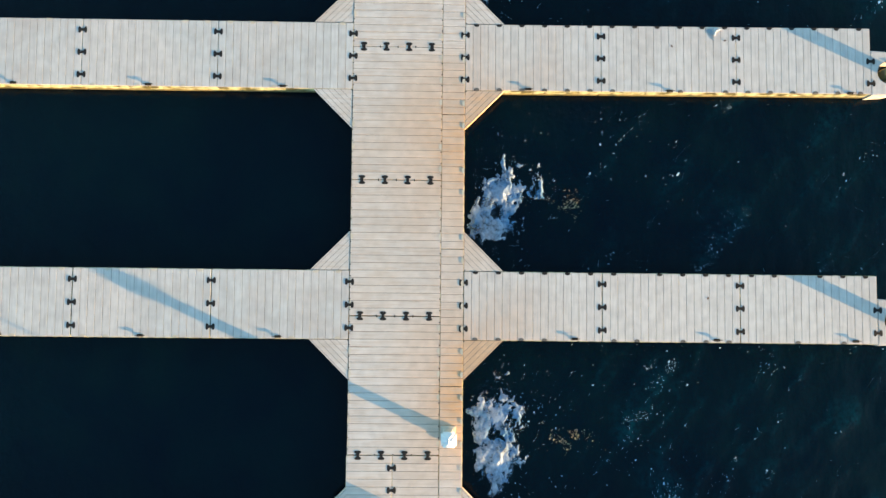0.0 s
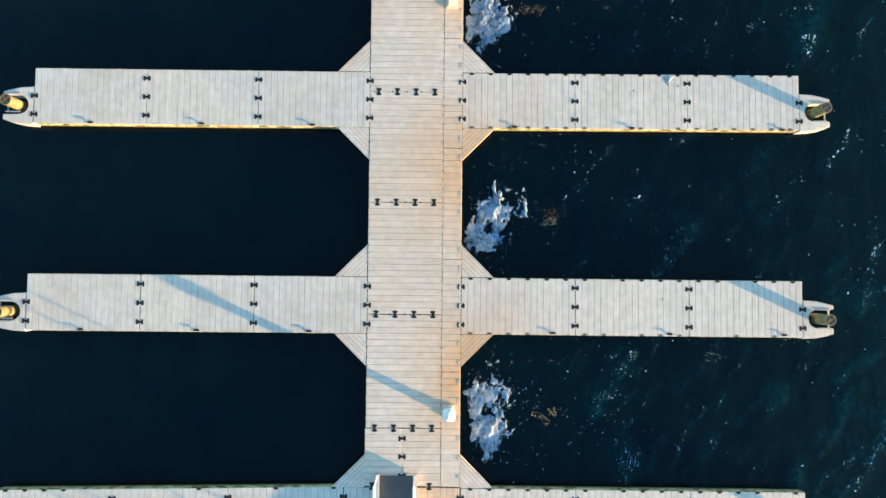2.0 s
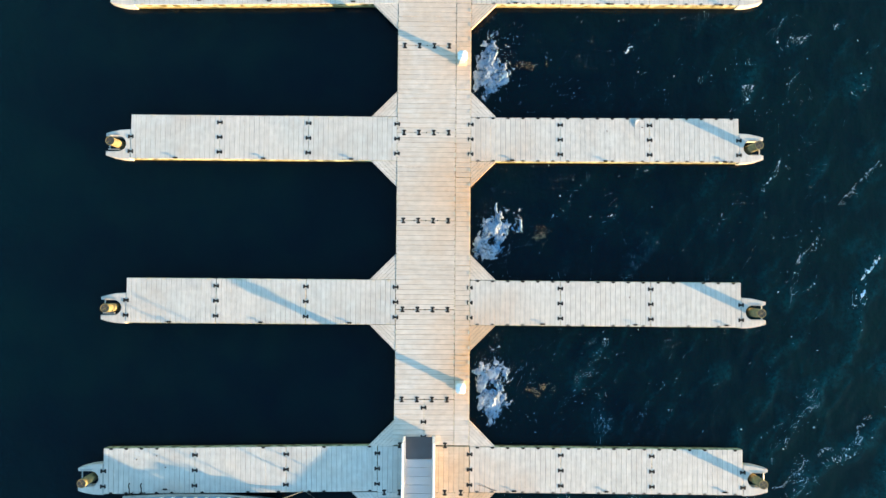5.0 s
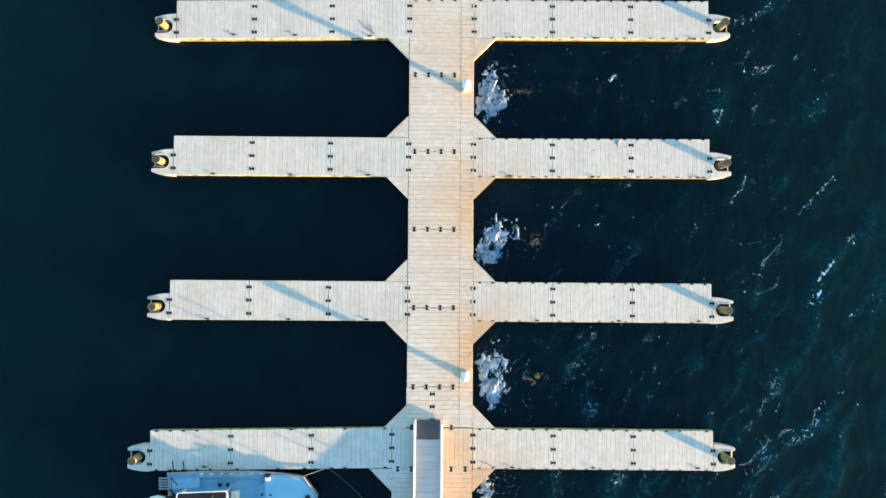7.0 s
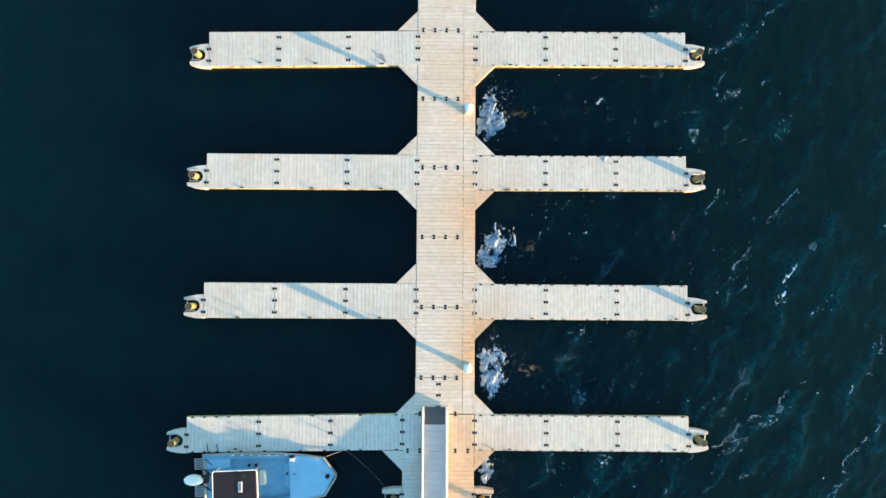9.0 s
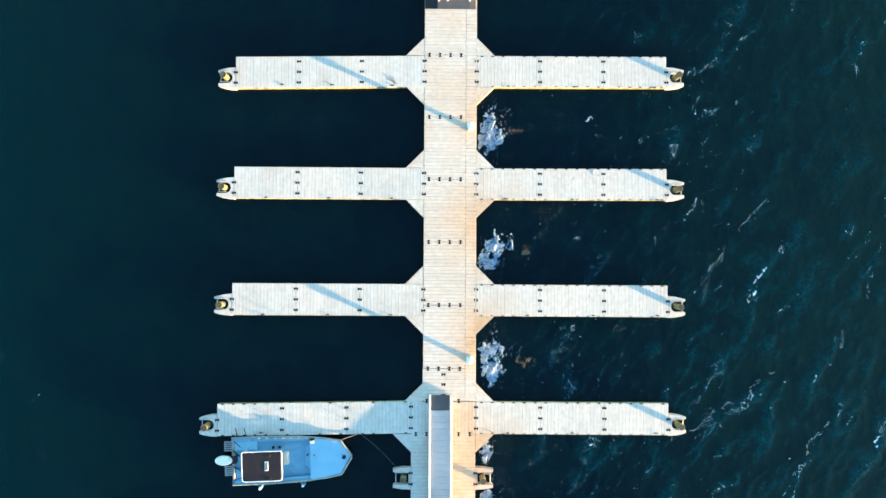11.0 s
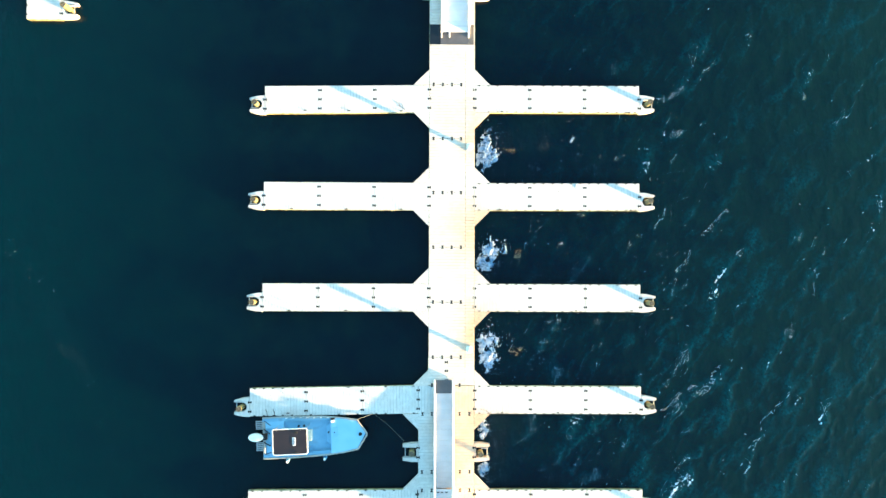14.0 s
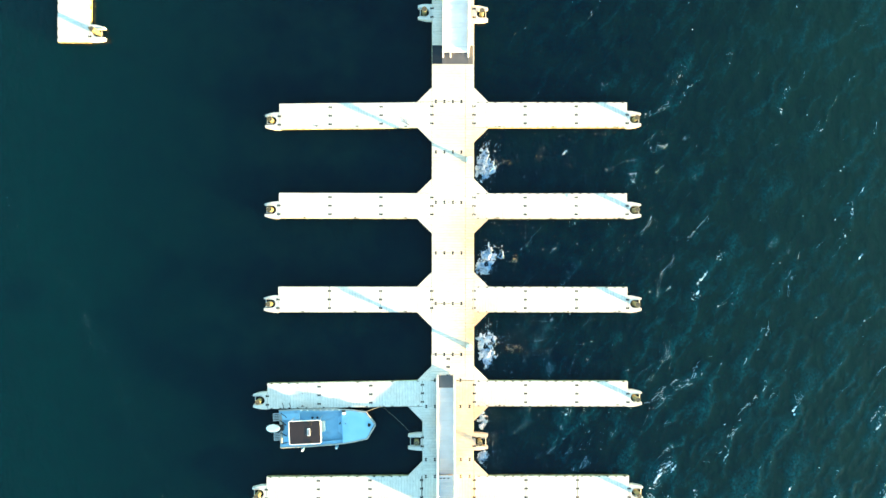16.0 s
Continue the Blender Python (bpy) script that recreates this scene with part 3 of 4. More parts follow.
def pile_holder(x, y, turn, flip=1, sym=False, rise=0.53, lean=(0.0, 0.0), slot=False):
    thing = empty("pile_holder", pose(x, y, 0, 0, 0, turn))
    pts = [(px, py * flip if not sym else max(-0.52, min(0.52, py))) for px, py in holder_mesh()]
    if slot:
        pts = [(0.0, -0.52), (0.40, -0.51), (0.84, -0.43), (0.84, -0.30), (0.66, -0.27), (0.13, -0.26), (0.10, -0.20), (0.10, 0.20), (0.13, 0.26), (0.66, 0.27), (0.84, 0.30), (0.84, 0.43), (0.40, 0.51), (0.0, 0.52)]
    part("float_body", prism(pts, -0.10, DECK - 0.004, bevel=0.02), M_DECK, thing)
    for s in (-1, 1):
        part("guide_bracket", box(0.36, 0.76, s * 0.25 - 0.045, s * 0.25 - 0.015, DECK - 0.06, DECK + 0.012, bevel=0.005), M_STEEL, thing)
    part("guide_roller", tube((0.70, -0.26, DECK - 0.03), (0.70, 0.21, DECK - 0.03), 0.022), M_STEEL, thing)
    tagged(thing, "pale plastic forked pile holder at the section end", "pile holder", "pile holders")
    q = pose(x, y, 0, 0, 0, turn) @ Vector((0.34 if slot else 0.45, -0.03 * (flip if not sym else 1), 0))
    pile = empty("mooring_pile", pose(q.x, q.y, 0))
    bm = bmesh.new()
    r = 0.145
    rings = []
    n = 20
    for k, z in enumerate((-2.5, 0.0, DECK + rise - 0.02, DECK + rise)):
        rr = r * (1.0 if k < 3 else 0.93)
        rings.append([bm.verts.new((rr * (1 + 0.02 * math.sin(3 * a)) * math.cos(a) + lean[0] * max(z, 0), rr * math.sin(a) + lean[1] * max(z, 0), z)) for a in [2 * math.pi * i / n for i in range(n)]])
    for lo, hi in zip(rings, rings[1:]):
        for i in range(n):
            bm.faces.new((lo[i], lo[(i + 1) % n], hi[(i + 1) % n], hi[i]))
    part("shaft", bm, M_PILE, pile, smooth=True)
    z = DECK + rise
    part("end_grain", prism([(0.136 * math.cos(a) + lean[0] * z, 0.136 * math.sin(a) + lean[1] * z) for a in [2 * math.pi * i / 20 for i in range(20)]], z - 0.02, z + 0.006), M_PILE_TOP, pile, "dark weathered pile end")
    ring = [(math.cos(2 * math.pi * i / 20), math.sin(2 * math.pi * i / 20)) for i in range(20)]
    bm = bmesh.new()
    loops = [[bm.verts.new((q * cx + lean[0] * z, q * cy + lean[1] * z, z + h)) for cx, cy in ring] for q, h in ((0.152, -0.02), (0.152, 0.014), (0.126, 0.014), (0.126, -0.02))]
    for lo, hi in zip(loops, loops[1:] + loops[:1]):
        for i in range(20):
            bm.faces.new((lo[i], lo[(i + 1) % 20], hi[(i + 1) % 20], hi[i]))
    part("head_band", bm, M_PILE, pile)
    for a in (35, 125):
        cx, cy = 0.13 * math.cos(radians(a)), 0.13 * math.sin(radians(a))
        part("head_bar", tube((cx + lean[0] * z, cy + lean[1] * z, z + 0.007), (lean[0] * z - cx, lean[1] * z - cy, z + 0.007), 0.006, 6), M_PILE, pile)
    tagged(pile, "round weathered wooden pile standing in a dock holder", "pile", "mooring piles")


# walkway
for i, y in enumerate(JOINTS[:-1]):
    mid = (y + JOINTS[i + 1]) / 2
    place(walk_wide, (WX0 + WX1) / 2, mid, 90)
for y in (20.91, 17.89):
    place(walk_wide, (WX0 + WX1) / 2, y - 1.51, 90)
strip_top = 13.35
for k in range(-2, 6):
    place(walk_strip, (WX1 + WX2) / 2, strip_top - 3.02 * k - 1.51, 90)
place(half_strip, (WX1 + WX2) / 2, -4.02, 90)
for x in (-1.55, -0.54):
    place(half_pair, x, -4.015, 90)
place(cross_tan, -1.055, FINGERS["F4"], 0)
for x, long_one, short_one in ((-1.83, pair_west, short_west), (-0.29, pair_tan, short_tan)):
    place(long_one, x, -7.92, 90)
    place(short_one, x, -10.0, 90)
    place(long_one, x, -13.60, 90)
place(cross_tan, -1.055, FINGERS["F5"], 0)

# fingers, couplers, holders with piles
# each finger: side, start x, section pitch, middle y at its start and at its end
RUNS = {
    "F1": ((1, 0.48, 3.07, 11.06, 11.10), (-1, -2.04, 3.025, 11.05, 10.92)),
    "F2": ((1, 0.48, 3.067, 5.60, 5.63), (-1, -2.04, 3.03, 5.60, 5.61)),
    "F3": ((1, 0.48, 3.075, 0.02, 0.00), (-1, -2.04, 3.04, 0.02, 0.03)),
    "F4": ((1, 0.50, 3.07, -5.58, -5.63), (-1, -2.60, 3.06, -5.56, -5.70)),
    "F5": ((1, 0.50, 3.09, -11.24, -11.29), (-1, -2.64, 3.06, -11.22, -11.23)),
}
for name, runs in RUNS.items():
    for side, x0, pitch, y0, y1 in runs:
        lean = (y1 - y0) / (3 * pitch)
        turn = math.degrees(math.atan(lean)) * side
        for k in range(3):
            place(finger_east if side > 0 else finger_long if name in ("F4", "F5") else finger_west, x0 + side * pitch * (k + 0.5), y0 + lean * pitch * (k + 0.5), turn, lost=0.6 if name == "F4" and side < 0 else 0.12)
            for dy in (-POCKET, 0, POCKET):
                coupler(x0 + side * pitch * k, y0 + lean * pitch * k + dy, turn)
        end = x0 + side * pitch * 3
        for dy in (-POCKET, 0):
            coupler(end, y1 + dy, turn)
        pile_holder(end + side * 0.006, y1 - 0.22, turn if side > 0 else 180 + turn, flip=side)
for y in JOINTS[1:]:
    for k in range(4):
        coupler(-1.80 + POCKET * k, y, 90)
for y in (-4.78, -6.35):
    for x in ((-1.85, -0.33) if y > -5 else (-2.36, -1.85, -0.33, 0.21)):
        coupler(x, y, 90)
for y in (-9.50, -10.50):
    for x in (-2.38, -1.85, -0.30, 0.22):
        coupler(x, y, 90)
for y in (-3.52, -4.0, -4.5):
    coupler(-1.06, y, 0)
for x0, turn in ((-2.60, 180), (WX2, 0)):
    pile_holder(x0, -8.45, turn, sym=True, rise=0.35, slot=True)
    for dy in (-0.26, 0.26):
        coupler(x0, -8.45 + dy)
for x0, turn in ((WX0, 180), (WX2, 0)):
    pile_holder(x0, 17.17, turn, sym=True)
    for dy in (-0.26, 0.26):
        coupler(x0, 17.17 + dy)

# separate dock to the north-west
for k in range(3):
    place(far_wide, -23.25, 15.28 + 1.51 + 3.02 * k, 90)
pile_holder(-22.30, 15.86, 0, sym=True, rise=0.75)
for dy in (-0.26, 0.26):
    coupler(-22.30, 15.86 + dy)


def gusset(x, y, sx, sy, size=0.86, deck=M_WALK, label="triangular tan plastic corner piece between walkway and finger"):
    """A triangular corner piece with planks along its long side."""
    thing = empty("corner_gusset", pose(x, y, 0))

    def tri(a, b):
        pts = [(sx * a, 0), (sx * b, 0), (0, sy * b), (0, sy * a)]
        return pts if a > 0.001 else [(0, 0), (sx * b, 0), (0, sy * b)]
    bm = add_prism(bmesh.new(), tri(0, size), 0.20, DECK - 0.012)
    bmesh.ops.recalc_face_normals(bm, faces=bm.faces)
    for f in bm.faces:
        f.material_index = 1 if f.normal.z > 0.9 else 0
    part("float_body", bm, [M_WALK, M_GROOVE], thing)
    cuts = [0.03, 0.26, 0.41, 0.55, 0.69, 0.82]
    for a, b in zip(cuts, cuts[1:] + [size + 0.01]):
        bm = add_prism(bmesh.new(), tri(a + 0.006, b - 0.006), DECK - 0.03, DECK - 0.003)
        bmesh.ops.recalc_face_normals(bm, faces=bm.faces)
        part("deck_plank", bm, deck, thing)
    tagged(thing, label, "dock gusset", "corner gussets")


for name, fy in FINGERS.items():
    for sy in (-1, 1):
        if name == "F5" and sy < 0:
            continue
        if name in ("F3", "F4") and sy < 0 or name == "F5":
            gusset(WX2 + 0.008, fy + sy * (FIN / 2 + 0.008), 1, sy, deck=M_TAN, label="triangular orange-brown plastic corner piece between walkway and finger")
        else:
            gusset(WX2 + 0.008, fy + sy * (FIN / 2 + 0.008), 1, sy)
        wx = -2.58 if (name == "F5" or (name == "F4" and sy < 0)) else WX0
        if wx < -2.5:
            gusset(wx - 0.008, fy + sy * (FIN / 2 + 0.008), -1, sy, deck=M_DECK, label="triangular pale grey plastic corner piece between walkway and finger")
        else:
            gusset(wx - 0.008, fy + sy * (FIN / 2 + 0.008), -1, sy)

for ob in masters:
    for o in (*ob.children_recursive, ob):
        bpy.data.objects.remove(o)


# ---- dock fittings ----
def cleat_master():
    thing = empty("dock_cleat")
    bm = bmesh.new()
    add_box(bm, -0.03, 0.03, -0.010, 0.010, 0.0, 0.024, bevel=0.004)
    add_tube(bm, (-0.11, 0, 0.030), (0.11, 0, 0.030), 0.007)
    part("horn", bm, M_RUBBER, thing)
    part("base", box(-0.07, 0.07, -0.03, 0.03, 0.0, 0.008, bevel=0.003), M_RUBBER, thing)
    return tagged(thing, "small black cleat bolted to the finger edge", "cleat", "dock cleats")


cleat = cleat_master()
CLEATS = {"F1": (-8.9, -6.5, -3.6, 2.0, 5.2, 9.1), "F2": (-9.6, -6.6, -3.6, 1.9, 5.1, 9.2), "F3": (-9.7, -6.6, -3.6, 2.95, 6.1, 9.2), "F4": (-9.7, 2.0, 5.1, 9.1), "F5": (2.0, 5.1)}
for name, xs in CLEATS.items():
    for x in xs:
        copy_thing(cleat, pose(x, FINGERS[name] - 0.71, DECK))
for o in (*cleat.children_recursive, cleat):
    bpy.data.objects.remove(o)


def pedestal(x, y):
    thing = empty("power_pedestal", pose(x, y, DECK))
    part("base_flange", box(-0.16, 0.16, -0.16, 0.16, 0, 0.03, bevel=0.008), M_PED, thing)
    bm = bmesh.new()
    for z0, z1, w in ((0.03, 0.09, 0.11), (0.09, 0.60, 0.088)):
        add_box(bm, -w, w, -w, w, z0, z1, bevel=0.015)
    part("body", bm, M_PED, thing)
    part("socket_panel", box(-0.104, -0.090, -0.06, 0.06, 0.28, 0.50, bevel=0.004), M_RUBBER, thing)
    part("lamp_band", box(-0.115, 0.115, -0.115, 0.115, 0.60, 0.64, bevel=0.012), M_CAP, thing)
    bm = bmesh.new()
    lo = [bm.verts.new((x0, y0, 0.64)) for x0, y0 in ((-0.165, -0.165), (0.165, -0.165), (0.165, 0.165), (-0.165, 0.165))]
    mid = [bm.verts.new((v.co.x, v.co.y, 0.70)) for v in lo]
    hi = [bm.verts.new((v.co.x * 0.16, v.co.y * 0.16, 0.78)) for v in lo]
    for a, b in ((lo, mid), (mid, hi)):
        for k in range(4):
            bm.faces.new((a[k], a[(k + 1) % 4], b[(k + 1) % 4], b[k]))
    bm.faces.new(hi)
    bm.faces.new(lo[::-1])
    bmesh.ops.bevel(bm, geom=[e for e in bm.edges if abs(e.verts[0].co.z - e.verts[1].co.z) > 0.02 or e.verts[0].co.z + e.verts[1].co.z > 1.36], offset=0.040, segments=4, affect="EDGES")
    part("cap", bm, M_CAP, thing, "white square cap sloping on four sides", smooth=True)
    tagged(thing, "power pedestal with white square cap on the walkway", "power pedestal", "power pedestals")


pedestal(0.165, -2.77)
pedestal(0.165, 8.30)


# ---- gangways ----
def gangway(x, y, turn, width, length, slope, label, plate=0.75, skirt=0.0, deck=None, side=0.105, drop=0.0):
    """Runs from its foot along local +y, rising by slope degrees; dark panels added under the side plates block the sun
    for the given metres.
    """
    thing = empty("gangway", pose(x, y, DECK + 0.03, 0, 0, turn))
    rise = math.tan(radians(slope))
    w = width / 2
    def plate_mesh(x, half, outline):
        bm = bmesh.new()
        a = [bm.verts.new((x - half, p, q)) for p, q in outline]
        b = [bm.verts.new((x + half, p, q)) for p, q in outline]
        bm.faces.new(a)
        bm.faces.new(b[::-1])
        for k in range(len(a)):
            m = (k + 1) % len(a)
            bm.faces.new((a[k], b[k], b[m], a[m]))
        bmesh.ops.recalc_face_normals(bm, faces=bm.faces)
        return bm

    for s in (-1, 1):
        part("side_plate", plate_mesh(s * w, 0.055, [(-0.02, 0.0), (length, rise * length), (length, side + rise * length), (-0.02, side)]), M_PANEL, thing)
        # unseen panel, added so that no sun passes under the gangway
        if skirt:
            part("skirt", plate_mesh(s * w, 0.045, [(0.3, -0.004), (skirt, -0.004), (skirt, rise * skirt), (0.3, rise * 0.3)]), M_SKIRT, thing, "added dark panel that blocks the sun under the gangway")
        part("top_rail", tube((s * w, 0.0, 1.07), (s * w, length, 1.07 + rise * length), 0.036), M_ALU, thing)
        if deck:
            part("mid_rail", tube((s * w, 0.0, 0.68), (s * w, length, 0.68 + rise * length), 0.018), M_ALU, thing)
        post = part("post", box(s * w - 0.016, s * w + 0.016, -0.016, 0.016, 0.09, 1.06, bevel=0.004), M_ALU, thing)
        for k in range(1, int(length / 1.5) + 1):
            share("post", post.data, thing, pose(0, 1.5 * k, rise * 1.5 * k))
    tilt = pose(0, 0, 0, slope)
    board = part("deck_board", box(-w + 0.058, w - 0.058, 0.004, 0.276, 0.06, 0.095, bevel=0.004), deck or M_GRATE, thing)
    board.matrix_basis = tilt @ pose(0, plate, -drop)
    for k in range(1, int((length - plate) / 0.28)):
        share("deck_board", board.data, thing, tilt @ pose(0, plate + 0.28 * k, -drop))
    if deck:
        for x in (-w, -0.42 * w, w):
            part("foot", box(x - 0.035, x + 0.035, -0.28, 0.03, 0.0, 0.10, bevel=0.008), M_ALU, thing)
    ramp = part("ramp_plate", box(-w + 0.058, w - 0.058, 0.02, plate - 0.01, 0.05, 0.085, bevel=0.004), deck or M_PLATE, thing, "ramp plate at the foot")
    ramp.matrix_basis = tilt @ pose(0, 0, 0.02 - drop if drop else 0)
    return tagged(thing, label, "gangway", "gangways")


def upper_landing():
    """The raised landing at the head of the south gangway, with solid sides."""
    y0, z = -10.47, 0.86
    thing = empty("gangway_landing", pose(-1.205, y0, 0))
    for s in (-1, 1):
        part("side_panel", box(s * 0.5 - 0.045, s * 0.5 + 0.045, -1.95, 0.25, DECK + 0.04, z + 0.88, bevel=0.012), M_ALU, thing)
        # panel added only to keep the sun off the boat's foredeck
        part("kick_panel", box(s * 0.5 - 0.04, s * 0.5 + 0.04, 0.26, 1.20, DECK + 0.13, DECK + 0.78, bevel=0.01), M_ALU, thing)
        for y in (-0.3, -1.7):
            part("leg", box(s * 0.38 - 0.03, s * 0.38 + 0.03, y - 0.03, y + 0.03, DECK + 0.002, z, bevel=0.006), M_ALU, thing)
    part("end_rail", box(-0.45, 0.45, -1.95, -1.87, z, z + 0.9, bevel=0.01), M_ALU, thing)
    board = part("deck_board", box(-0.44, 0.44, -0.195, -0.004, z, z + 0.035, bevel=0.004), M_PALE_GRATE, thing)
    for k in range(-1, 9):
        if k:
            share("deck_board", board.data, thing, pose(0, -0.2 * k, 0))
    for x in (-0.3, -0.1, 0.15):
        part("hinge", tube((x - 0.06, 0.03, z + 0.03), (x + 0.06, 0.03, z + 0.03), 0.03), M_RUBBER, thing)
    tagged(thing, "raised white landing with slatted deck at the gangway head", "landing")


gangway(-1.205, -4.47, 180, 1.0, 6.0, 3.8, "white aluminium gangway sloping down onto the walkway", skirt=6.0, drop=0.09)
upper_landing()
gangway(-0.62, 14.75, 0, 1.5, 12.0, 5.0, "wide white aluminium gangway coming down onto the dark mat", plate=0.35, deck=M_PALE_GRATE, skirt=7.0, side=0.34)
part("gangway_abutment", box(-1.7, 0.5, 26.5, 27.6, -1.5, 1.4, bevel=0.03), M_STEEL)
tagged(bpy.data.objects["gangway_abutment"], "plain grey landing that carries the wide gangway", "landing", kind="structure")
mat = empty("landing_mat", pose(0, 0, DECK + 0.002))
part("pad", box(-1.42, 0.14, 14.09, 15.21, 0, 0.022, bevel=0.004), M_PLATE, mat)
# gangway shade on the mat's west side, painted as a black piece
part("edge_strip", box(WX0 + 0.01, -1.424, 14.09, 15.21, 0, 0.024, bevel=0.004), M_MAT_SHADE, mat, "west side of the mat, gangway shade painted black")
part("edge_strip", box(0.144, 0.42, 14.09, 15.21, 0, 0.020, bevel=0.004), M_SKIRT, mat, "dark brown strip")
tagged(mat, "dark rubber mat under the foot of the gangway", "mat")


# ---- boat ----
def boat():
    thing = empty("work_boat", pose(-11.04, -7.585, -0.41, 0, 0, 2.4) @ Matrix.Diagonal((1.02, 1, 1, 1)))
    plan = [(0.0, 1.15), (1.5, 1.16), (3.2, 1.10), (4.3, 0.98), (5.05, 0.84), (5.55, 0.07)]

    def top(x):
        return 0.80 + 0.10 * (x / 5.5) ** 2
    bm = bmesh.new()
    rows = []
    for x, w in plan:
        t = top(x)
        rows.append([bm.verts.new(c) for c in ((x, -w, t), (x - 0.04, -w * 0.9, 0.1), (x * 0.96, 0, -0.25), (x - 0.04, (w - 0.11) * 0.9, 0.1), (x, w - 0.11, t))])
    for a, b in zip(rows, rows[1:]):
        for i in range(4):
            bm.faces.new((a[i], b[i], b[i + 1], a[i + 1]))
    bm.faces.new(rows[0])
    bm.faces.new(rows[-1][::-1])
    bmesh.ops.recalc_face_normals(bm, faces=bm.faces)
    part("hull", bm, M_HULL, thing, "bare aluminium hull")
    for s in (-1, 1):
        bm = bmesh.new()
        for (x0, w0), (x1, w1) in zip(plan, plan[1:]):
            add_tube(bm, (x0, s * w0 - 0.11 * (s > 0), top(x0)), (x1, s * w1 - 0.11 * (s > 0), top(x1)), 0.045, 8)
        part("gunwale", bm, M_HULL, thing)
        bm = bmesh.new()
        inner = [(x, w) for x, w in plan[:4]]
        pts = [(x, s * w - 0.11 * (s > 0)) for x, w in inner] + [(x, s * (w - 0.22) - 0.11 * (s > 0)) for x, w in inner[::-1]]
        add_prism(bm, pts, 0.74, 0.80)
        bmesh.ops.recalc_face_normals(bm, faces=bm.faces)
        part("side_deck", bm, M_BLUE, thing)
    part("cockpit_floor", prism([(0.05, -1.0), (3.7, -0.9), (3.7, 0.82), (0.05, 0.92)], 0.56, 0.64), M_BLUE, thing)
    part("transom", box(0.0, 0.12, -1.12, 1.01, 0.1, 0.80, bevel=0.02), M_HULL, thing)
    part("stern_locker", box(0.14, 1.15, 0.45, 0.90, 0.63, 0.78, bevel=0.02), M_FOREDECK, thing)
    part("stern_locker", box(0.14, 0.60, -0.98, -0.45, 0.63, 0.74, bevel=0.02), M_BLUE, thing)
    fore = part("foredeck", prism([(3.62, -1.02), (4.3, -0.94), (5.02, -0.80), (5.46, -0.06), (5.46, 0.06), (5.02, 0.70), (4.3, 0.83), (3.62, 0.91)], 0.5, 0.90, bevel=0.02), M_FOREDECK, thing)
    part("deck_hatch", box(3.75, 4.0, -0.10, 0.38, 0.90, 0.925, bevel=0.008), M_FOREDECK, fore)
    part("cuddy_step", prism([(3.62, -0.60), (3.62, 0.62), (3.38, 0.42), (3.38, -0.40)], 0.30, 0.70, bevel=0.02), M_FOREDECK, thing)
    for x, y in ((3.5, 0.12), (3.83, 0.12)):
        part("deck_fitting", tube((x, y, 0.69), (x, y, 0.94), 0.035, 10), M_RUBBER, thing)
    part("bow_bitt", tube((5.2, -0.02, 0.88), (5.2, -0.02, 1.02), 0.09, 14), M_RUBBER, thing, "round black bow fitting")
    part("deck_box", box(3.66, 3.83, 0.67, 0.80, 0.88, 1.02, bevel=0.02), M_WHITE, thing, "small white box")
    part("battery_box", box(3.64, 3.86, 0.82, 0.91, 0.86, 0.98, bevel=0.01), M_RUBBER, thing)
    # hard top on posts
    z = 2.0
    rx0, rx1, ry0, ry1 = 0.78, 2.56, -0.69, 0.65
    roof = part("roof", box(rx0 + 0.02, rx1 - 0.02, ry0 + 0.02, ry1 - 0.02, z, z + 0.05, bevel=0.03), M_ROOF, thing, "dark brown roof panel with a white rim")
    bm = bmesh.new()
    c = []
    for px, py, a0 in ((rx1 - 0.1, ry1 - 0.1, 0), (rx0 + 0.1, ry1 - 0.1, 90), (rx0 + 0.1, ry0 + 0.1, 180), (rx1 - 0.1, ry0 + 0.1, 270)):
        c += [(px + 0.1 * math.cos(radians(a0 + 30 * k)), py + 0.1 * math.sin(radians(a0 + 30 * k))) for k in range(4)]
    for (x0, y0), (x1, y1) in zip(c, c[1:] + c[:1]):
        add_tube(bm, (x0, y0, z + 0.03), (x1, y1, z + 0.03), 0.022, 8)
    for x, y in c:
        bmesh.ops.create_uvsphere(bm, u_segments=8, v_segments=6, radius=0.022, matrix=Matrix.Translation((x, y, z + 0.03)))
    part("rim", bm, M_WHITE, roof)
    plate = part("name_plate", box(1.80, 1.96, -0.22, 0.20, z + 0.05, z + 0.065, bevel=0.003), M_WHITE, roof)
    for k in range(3):
        part("text_bar", box(1.825 + 0.04 * k, 1.845 + 0.04 * k, -0.18, 0.16, z + 0.0665, z + 0.070), M_RUBBER, plate)
    for y in (-0.62, 0.42):
        part("roof_fitting", box(1.88, 2.06, y - 0.02, y + 0.09, z + 0.05, z + 0.08, bevel=0.012), M_RUBBER, roof)
    for x in (rx0 + 0.08, rx1 - 0.08):
        for y in (ry0 + 0.06, ry1 - 0.06):
            part("roof_post", tube((x, y, 0.58), (x, y, z + 0.01), 0.016), M_HULL, thing)
    part("console", box(1.65, 2.2, -0.55, 0.30, 0.30, 1.15, bevel=0.04), M_WHITE, thing)
    part("seat", box(2.36, 2.62, -0.30, 0.30, 0.57, 0.90, bevel=0.04), M_PED, thing, "pale cushioned bench seat")
    for x in (1.90, 2.19):
        part("helm_fitting", tube((x, 0.50, 0.57), (x, 0.50, 0.72), 0.065, 12), M_RUBBER, thing)
    # rail along the dock side
    bm = bmesh.new()
